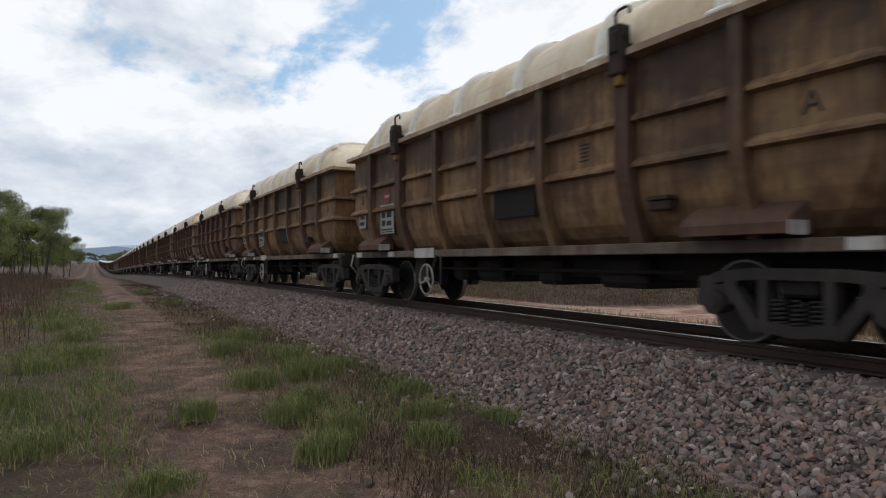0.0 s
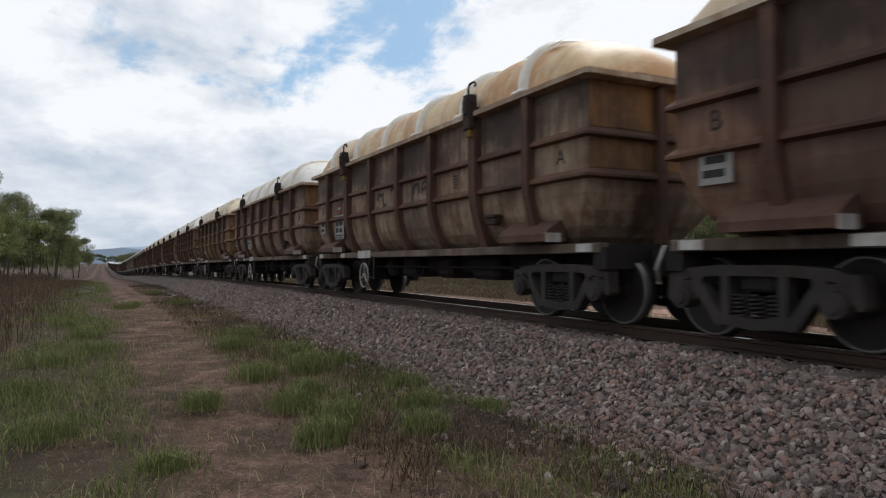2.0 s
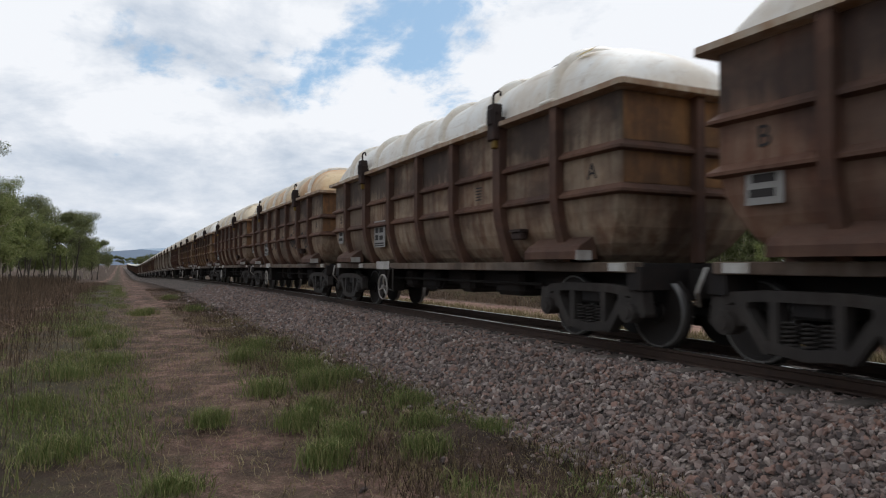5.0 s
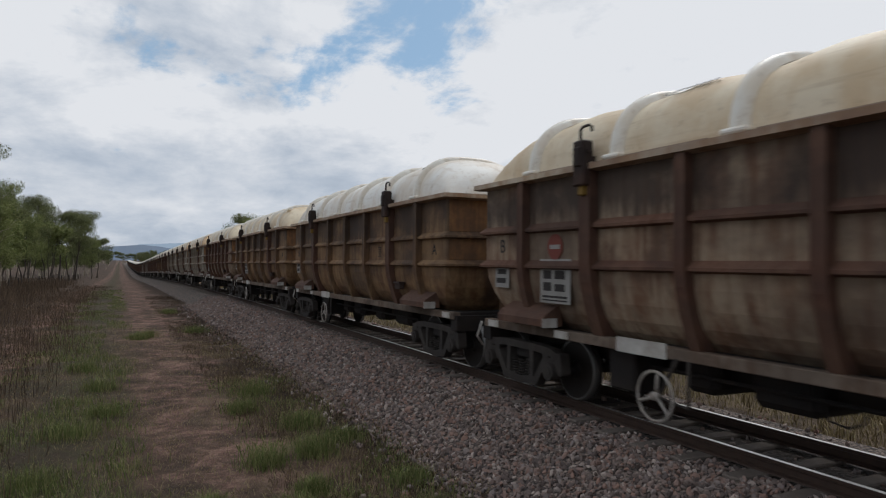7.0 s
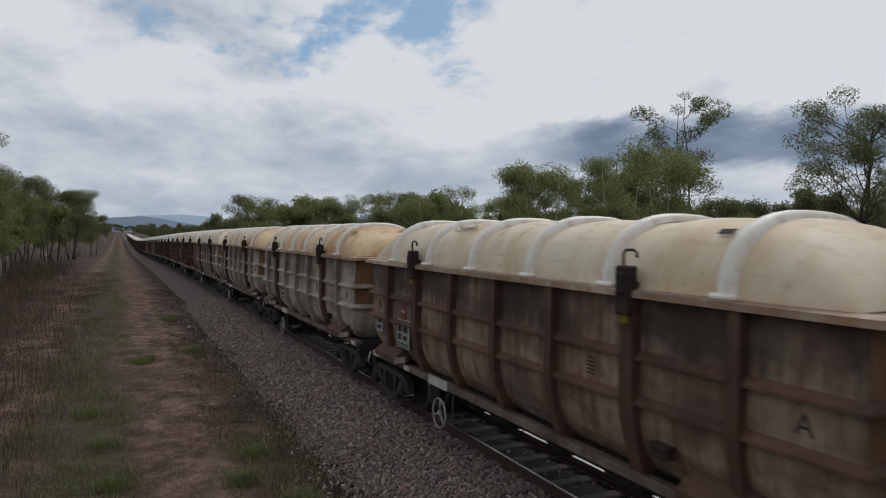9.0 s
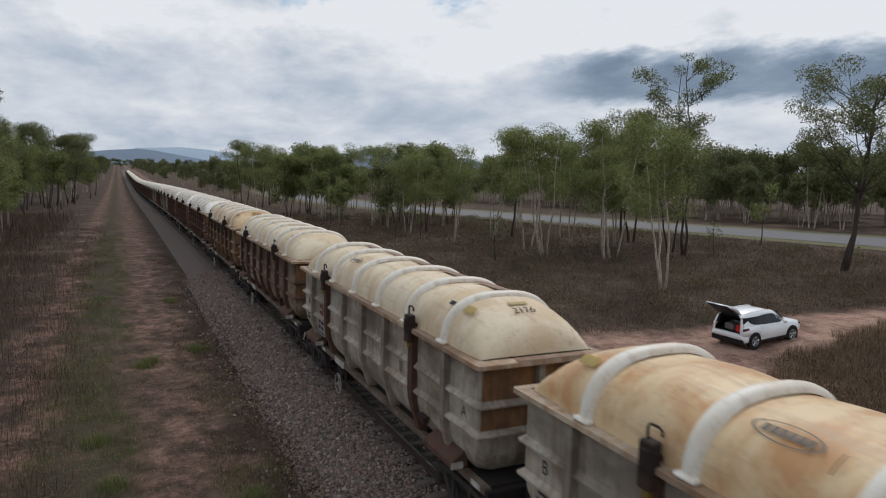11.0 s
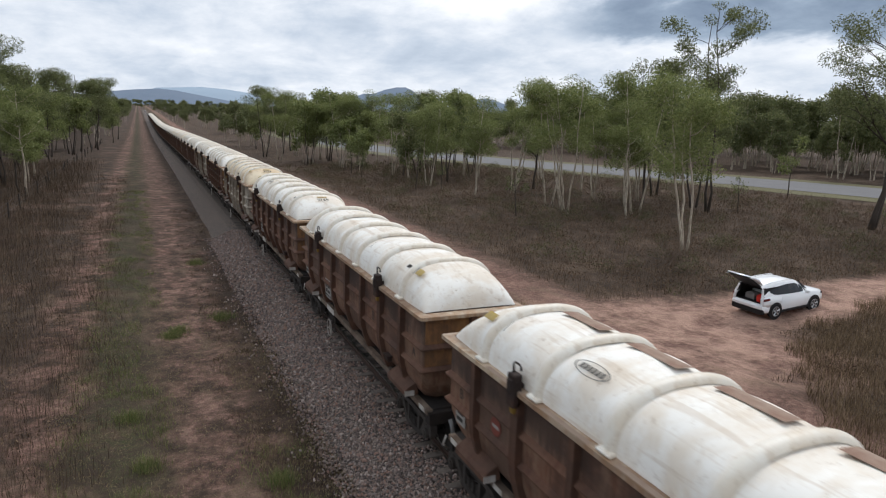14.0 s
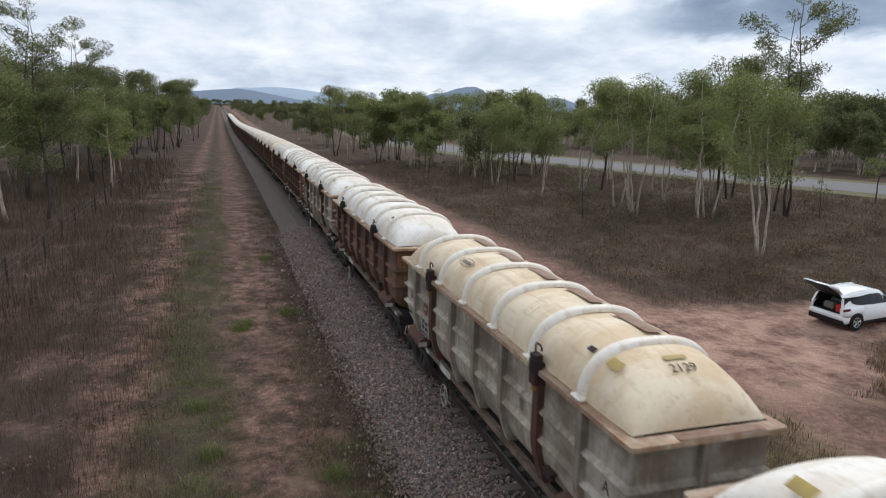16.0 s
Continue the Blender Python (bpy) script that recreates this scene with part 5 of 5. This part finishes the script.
TUFTS = [(-5.8, 7.9, 0.20, 0.28), (-4.95, 7.4, 0.24, 0.34), (-4.6, 8.1, 0.2, 0.26), (-4.9, 9.3, 0.28, 0.42), (-4.2, 9.6, 0.32, 0.45), (-4.0, 11.2, 0.30, 0.5), (-4.2, 14.2, 0.30, 0.5), (-4.7, 12.7, 0.25, 0.36), (-4.1, 27.4, 0.3, 0.6), (-5.8, 26.1, 0.28, 0.5),
         (-4.15, 5.9, 0.22, 0.30), (-3.75, 6.8, 0.2, 0.34), (-6.3, 5.7, 0.16, 0.3), (-5.05, 6.0, 0.22, 0.32), (-4.7, 6.6, 0.24, 0.3), (-3.4, 8.0, 0.2, 0.4), (-3.2, 6.4, 0.16, 0.3), (-7.2, 7.2, 0.2, 0.5), (-7.6, 9.5, 0.24, 0.6), (-7.3, 12.0, 0.24, 0.6), (-7.0, 15.9, 0.26, 0.5), (-7.4, 18.8, 0.26, 0.55), (-6.1, 25.6, 0.24, 0.5), (-4.35, 38.0, 0.3, 0.6), (-7.9, 6.2, 0.26, 0.6), (-3.6, 10.2, 0.22, 0.4), (-6.9, 13.4, 0.2, 0.4)]
for n, (x, y, h, r) in enumerate(TUFTS):
    rng = np.random.default_rng(100 + n)
    p = rng.normal(size=(620, 2)) * r * 0.36
    pts = np.stack([p[:, 0], p[:, 1], np.full(len(p), -0.03)], 1)
    ob = blade_field("grass_tuft", pts, h * 1.15, 0.0038, "green_grass", 200 + n, "fresh green grass tuft on bare soil", 0.8, "grass tuft")
    ob.matrix_basis = pose(x, y, ground_z(x, y))

# ---- wire fence along the trees ----
fence = tagged(new("fence"), "old dark post and wire fence along the trees", "fence")
post_mesh = as_mesh("post", tube(bmesh.new(), [(0, 0, -0.3), (0.01, 0, 0.5), (0, 0.01, 1.2)], [0.07, 0.06, 0.055], 7), M["post"])
for n in range(34):
    y = 18 + 5.6 * n
    x = -15.9 + 0.25 * math.sin(n * 1.9)
    part("post", post_mesh, None, fence).matrix_basis = pose(x, y, ground_z(x, y), 2 * math.sin(n), 3 * math.cos(2 * n), 40 * n)
for h in (0.4, 0.75, 1.08):
    part("wire", tube(bmesh.new(), [(-15.9, y, ground_z(-15.9, y) + h) for y in range(18, 204, 6)], 0.008, 4), M["wire"], fence)


# ---- the parked car ----
def ring_at(x, half, z0, z1, r=0.12):
    """A rounded cross-section of the car at x."""
    return [(x, -half + r, z0), (x, half - r, z0), (x, half, z0 + r), (x, half + 0.01, (z0 + z1) / 2), (x, half - 0.02, z1 - r * 0.6), (x, half - r, z1), (x, -half + r, z1), (x, -half + 0.02, z1 - r * 0.6), (x, -half - 0.01, (z0 + z1) / 2), (x, -half, z0 + r)]


def car():
    top = tagged(new("car"), "white compact SUV parked on the dirt with its tailgate raised", "car")
    bm = bmesh.new()
    made = loft(bm, [ring_at(*s) for s in ((-2.20, 0.80, 0.40, 0.70, 0.08), (-2.12, 0.87, 0.33, 0.73, 0.08), (-1.9, 0.91, 0.28, 0.74, 0.08), (-1.02, 0.925, 0.26, 0.75, 0.08), (-1.0, 0.925, 0.26, 1.04, 0.10), (0, 0.92, 0.25, 1.03, 0.10), (0.8, 0.92, 0.26, 1.03, 0.12), (1.3, 0.915, 0.27, 1.03, 0.16), (1.75, 0.88, 0.28, 0.98, 0.18), (2.05, 0.80, 0.32, 0.90, 0.16), (2.2, 0.70, 0.36, 0.80, 0.14), (2.26, 0.58, 0.42, 0.70, 0.1))])
    bm.faces.new(made[-1])
    bm.faces.new(made[0][::-1])
    bmesh.ops.recalc_face_normals(bm, faces=bm.faces)
    part("body", bm, M["car_white"], top, "white painted body", True)
    for s in (-1, 1):
        bm = bmesh.new()
        loft(bm, [[(x, s * (h - 0.09), z0), (x, s * h, z0), (x, s * (h + 0.012), (z0 + z1) / 2), (x, s * (h - 0.03), z1), (x, s * (h - 0.16), z1 + 0.02)] for x, h, z0, z1 in ((-2.16, 0.84, 0.66, 0.98), (-2.06, 0.885, 0.64, 1.03), (-1.85, 0.91, 0.60, 1.06), (-1.4, 0.925, 0.60, 1.06), (-0.97, 0.925, 0.60, 1.05))])
        bmesh.ops.recalc_face_normals(bm, faces=bm.faces)
        part("quarter_panel", bm, M["car_white"], top, "white rear quarter", True)
        part("roof_rail", tube(bmesh.new(), [(-1.7, s * 0.60, 1.60), (-1.5, s * 0.61, 1.66), (-0.6, s * 0.62, 1.69), (0.0, s * 0.61, 1.66), (0.15, s * 0.60, 1.61)], 0.016, 6), M["car_white"], top)
    bm = bmesh.new()
    def cab(x, lo, hi, z):
        return [(x, -lo, 0.98), (x, -hi - 0.02, z - 0.12), (x, -hi + 0.10, z), (x, hi - 0.10, z), (x, hi + 0.02, z - 0.12), (x, lo, 0.98)]
    secs = [(-2.0, 0.80, 0.62, 1.54), (-1.75, 0.86, 0.65, 1.62), (-1.2, 0.89, 0.67, 1.665), (-0.6, 0.895, 0.67, 1.675), (-0.1, 0.89, 0.66, 1.65), (0.35, 0.885, 0.64, 1.55), (0.7, 0.875, 0.60, 1.36), (1.05, 0.86, 0.55, 1.13), (1.25, 0.84, 0.5, 1.0)]
    loft(bm, [cab(*s) for s in secs], close=False)

    def cab_y(x, z):
        """Half the cabin's width at a place along it and a height."""
        lo, hi, top_z = (float(np.interp(x, [q[0] for q in secs], [q[n] for q in secs])) for n in (1, 2, 3))
        f = min(max((z - 0.98) / max(top_z - 1.10, 0.01), 0.0), 1.0)
        return lo + (hi + 0.02 - lo) * f

    part("cabin", bm, M["car_white"], top, "white roof and pillars", True)
    for s in (-1, 1):
        bm = bmesh.new()
        win = [(-1.62, 1.25, 1.34), (-1.4, 1.14, 1.42), (-1.1, 1.10, 1.475), (-0.4, 1.07, 1.515), (0.1, 1.06, 1.49), (0.45, 1.05, 1.36), (0.85, 1.04, 1.12)]
        rows = []
        for x, z0, z1 in win:
            rows.append([(x, s * (cab_y(x, z) + 0.012), z) for z in (z0, z0 + 0.35 * (z1 - z0), z0 + 0.7 * (z1 - z0), z1)])
        loft(bm, rows, close=False)
        part("side_window", bm, M["car_glass"], top, "dark side glass")
        for x in (-0.45,):
            part("window_pillar", prism(bmesh.new(), [(s * (cab_y(x, z) + d), z) for z, d in ((1.07, 0.0), (1.07, 0.018), (1.5, 0.018), (1.5, 0.0))], x - 0.025, x + 0.025), M["car_black"], top)
        part("door_mirror", boxed(0.58, 0.74, s * 0.92, s * 1.10, 1.0, 1.14, 0.03), M["car_white"], top)
        part("sill_trim", boxed(-0.95, 0.95, s * 0.90, s * 0.945, 0.24, 0.36, 0.02), M["car_black"], top, "black plastic sill")
        part("tail_lamp", boxed(-2.15, -1.74, s * 0.84, s * 0.935, 0.90, 1.02, 0.03), M["tail_red"], top, "dark red tail lamp")
        part("reflector", boxed(-2.245, -2.15, s * 0.66, s * 0.82, 0.52, 0.56, 0.01), M["tail_red"], top)
        part("headlamp", boxed(1.72, 2.03, s * 0.62, s * 0.84, 0.75, 0.84, 0.03), M["car_glass"], top)
        for x in (-1.35, 1.32):
            arch = part("wheel_arch", tube(bmesh.new(), [(x, s * 0.90, 0.36), (x, s * 0.945, 0.36)], 0.42, 28), M["car_black"], top, "black plastic arch")
            wheel = part("wheel", tube(tube(bmesh.new(), [(x, s * 0.74, 0.345), (x, s * 0.955, 0.345)], 0.345, 28), [(x, s * 0.72, 0.345), (x, s * 0.93, 0.345)], 0.33, 28), M["tyre"], top, "black rubber tyre")
            bm = bmesh.new()
            for q in range(5):
                a = 2 * math.pi * q / 5 + 0.3
                tube(bm, [(x + 0.04 * math.cos(a), s * 0.963, 0.345 + 0.04 * math.sin(a)), (x + 0.215 * math.cos(a), s * 0.965, 0.345 + 0.215 * math.sin(a))], [0.035, 0.045], 4)
            tube(bm, [(x + 0.225 * math.cos(2 * math.pi * q / 24), s * 0.96, 0.345 + 0.225 * math.sin(2 * math.pi * q / 24)) for q in range(25)], 0.016, 5, cap=False)
            part("rim", bm, M["alloy"], wheel, "silver alloy rim")
    # windscreen
    bm = bmesh.new()
    loft(bm, [[(0.52, -0.58, 1.49), (0.52, 0.58, 1.49)], [(1.12, -0.66, 1.06), (1.12, 0.66, 1.06)]], close=False)
    part("windscreen", bm, M["car_glass"], top, "dark windscreen")
    part("rear_bumper", boxed(-2.25, -2.06, -0.87, 0.87, 0.48, 0.70, 0.06), M["car_white"], top, "white bumper")
    part("bumper_skirt", boxed(-2.22, -2.0, -0.88, 0.88, 0.24, 0.51, 0.04), M["car_black"], top, "black lower bumper")
    bm = bmesh.new()
    box(bm, -2.12, -0.95, -0.74, 0.74, 0.752, 0.765)
    box(bm, -0.98, -0.93, -0.72, 0.72, 0.70, 1.45)
    box(bm, -1.97, -0.95, -0.60, 0.60, 1.45, 1.48)
    for s in (-1, 1):
        box(bm, -2.05, -0.95, s * 0.745, s * 0.77, 0.75, 1.10)
        box(bm, -1.98, -0.95, s * 0.62, s * 0.745, 1.08, 1.47)
    part("boot_lining", bm, M["car_black"], top, "black boot lining")
    for s in (-1, 1):
        bm = bmesh.new()
        loft(bm, [[(-2.13, s * 0.88, 0.72), (-2.16, s * 0.73, 0.72)], [(-2.12, s * 0.87, 1.0), (-2.14, s * 0.72, 1.02)], [(-2.0, s * 0.72, 1.45), (-2.02, s * 0.62, 1.44)]], close=False)
        part("boot_pillar", bm, M["car_white"], top)
    # tailgate, hinged at the roof's rear edge
    bm = bmesh.new()
    loft(bm, [[(0.0, -0.60, 0.0), (0.0, 0.60, 0.0), (0.0, 0.60, -0.05), (0.0, -0.60, -0.05)], [(-0.48, -0.70, 0.06), (-0.48, 0.70, 0.06), (-0.48, 0.70, -0.03), (-0.48, -0.70, -0.03)], [(-0.95, -0.74, 0.0), (-0.95, 0.74, 0.0), (-0.95, 0.72, -0.12), (-0.95, -0.72, -0.12)], [(-1.10, -0.68, -0.10), (-1.10, 0.68, -0.10), (-1.08, 0.68, -0.16), (-1.08, -0.68, -0.16)]])
    gate = part("tailgate", bm, M["car_white"], top, "raised white tailgate", True)
    gate.matrix_basis = pose(-1.94, 0, 1.63, 0, 33, 0)
    bm = bmesh.new()
    loft(bm, [[(-0.08, -0.52, 0.022), (-0.08, 0.52, 0.022)], [(-0.44, -0.62, 0.066), (-0.44, 0.62, 0.066)]], close=False)
    part("rear_window", bm, M["car_glass"], gate, "dark rear glass")
    part("gate_lining", boxed(-1.04, -0.05, -0.6, 0.6, -0.14, -0.10, 0.02), M["car_black"], gate)
    return top


ride = car()
CAR_Z = ground_z(21.6, 22.1)
ride.matrix_basis = pose(21.62, 22.75, CAR_Z - 0.005, 0, -3.0, 2.0)
low = pose(21.62, 22.75, CAR_Z - 0.005, 0, -3.0, 2.0)
bag = tagged(new("bag", as_mesh("bag", box(boxed(-0.2, 0.2, -0.16, 0.16, 0, 0.34, 0.05), -0.03, 0.03, -0.1, 0.1, 0.33, 0.38, 0.01), M["bag_red"])), "red fabric bag in the open boot", "bag")
bag.matrix_basis = low @ pose(-1.85, -0.50, 0.767, 0, 0, 8)
crate = tagged(new("crate", as_mesh("crate", box(boxed(-0.25, 0.25, -0.28, 0.28, 0, 0.26, 0.02), -0.2, 0.2, -0.22, 0.22, 0.25, 0.30, 0.01), M["bag_grey"])), "grey plastic crate in the open boot", "crate")
crate.matrix_basis = low @ pose(-1.6, 0.15, 0.767, 0, 0, -5)

# ---- ballast stones ----
ico = bmesh.new()
bmesh.ops.create_icosphere(ico, subdivisions=1, radius=1.0)
ico.verts.ensure_lookup_table()
ICO_V = np.array([v.co[:] for v in ico.verts])
ICO_F = np.array([[v.index for v in f.verts] for f in ico.faces])
ico.free()


def bed_z(x, y):
    a = abs(x)
    base = RAIL - 0.19 if a < 1.6 else RAIL - 0.19 - (a - 1.6) / 1.35 * (RAIL - 0.19 + 0.12)
    return max(base - drop(y), ground_z(x, y) - 0.01)


def stone_shapes(n, rng):
    v = ICO_V[None] * (1 + 0.28 * rng.normal(size=(n, len(ICO_V), 1)).clip(-1.3, 1.3))
    v = v * rng.uniform([0.75, 0.55, 0.4], [1.3, 1.0, 0.75], (n, 3))[:, None]
    q = rng.normal(size=(n, 4))
    q /= np.linalg.norm(q, axis=1)[:, None]
    a, b, c, d = q.T
    rot = np.stack([np.stack([1 - 2 * (c * c + d * d), 2 * (b * c - a * d), 2 * (b * d + a * c)], 1), np.stack([2 * (b * c + a * d), 1 - 2 * (b * b + d * d), 2 * (c * d - a * b)], 1), np.stack([2 * (b * d - a * c), 2 * (c * d + a * b), 1 - 2 * (b * b + c * c)], 1)], 1)
    return np.einsum("nij,nkj->nki", rot, v)


rng = np.random.default_rng(77)
N = 32000
sx = np.where(rng.uniform(size=N) < 0.93, -(0.66 + 2.45 * rng.uniform(size=N) + 0.55 * rng.exponential(0.5, N) * (rng.uniform(size=N) < 0.3)), rng.uniform(-0.5, 2.8, N))
sy = 1.5 + 44 * rng.uniform(size=N) ** 2.0
keep = ~((np.abs((sy / 0.66) % 1 - 0.5) > 0.36) & (np.abs(sx) < 1.15))
sx, sy = sx[keep], sy[keep]
size = rng.uniform(0.019, 0.043, len(sx)) * (1 + 0.018 * sy)
shape = stone_shapes(len(sx), rng) * size[:, None, None]
place = np.array([(x, y, bed_z(x, y) + 0.012) for x, y in zip(sx, sy)])
sv = (shape + place[:, None]).reshape(-1, 3)
sf = (np.arange(len(sx))[:, None, None] * len(ICO_V) + ICO_F[None]).reshape(-1, 3)
loose = new("ballast_stones", fast_mesh("ballast_stones", sv, sf, M["stones"]))
loose.parent = ballast
tagged(loose, "angular grey, pink and brown crushed stones", kind="stuff")
forms = [fast_mesh("stone", v, ICO_F, M["stone"]) for v in stone_shapes(10, rng) * 0.034]
for n in range(300):
    x, y = -1.25 - 1.65 * plant.random(), 2.9 + 4.2 * plant.random()
    st = new("stone", forms[n % 10])
    st.parent = ballast
    s = plant.uniform(0.75, 1.4)
    st.matrix_basis = pose(x, y, bed_z(x, y) + 0.03, plant.uniform(0, 360), plant.uniform(0, 360), plant.uniform(0, 360)) @ Matrix.Diagonal((s, s, s, 1))


# ---- what moves: the train ----
def on_track(y):
    slope = -(drop(y + 1) - drop(y - 1)) / 2
    return pose(0, y, RAIL - drop(y), math.degrees(math.atan(slope)), 0, 0)


def motions():
    times = [0.5 * n for n in range(33)]
    for k, top in TRAIN.items():
        walk(top, [(t, on_track(FIRST + PITCH * k - HALF - run(t))) for t in times])
    for axle, y, k in SPIN:
        walk(axle, [(f / FPS, pose(0, y, 0.437, math.degrees(run(f / FPS) / 0.437) % 360, 0, 0)) for f in range(int(16 * FPS) + 1)])


FIRST = 16.2
motions()
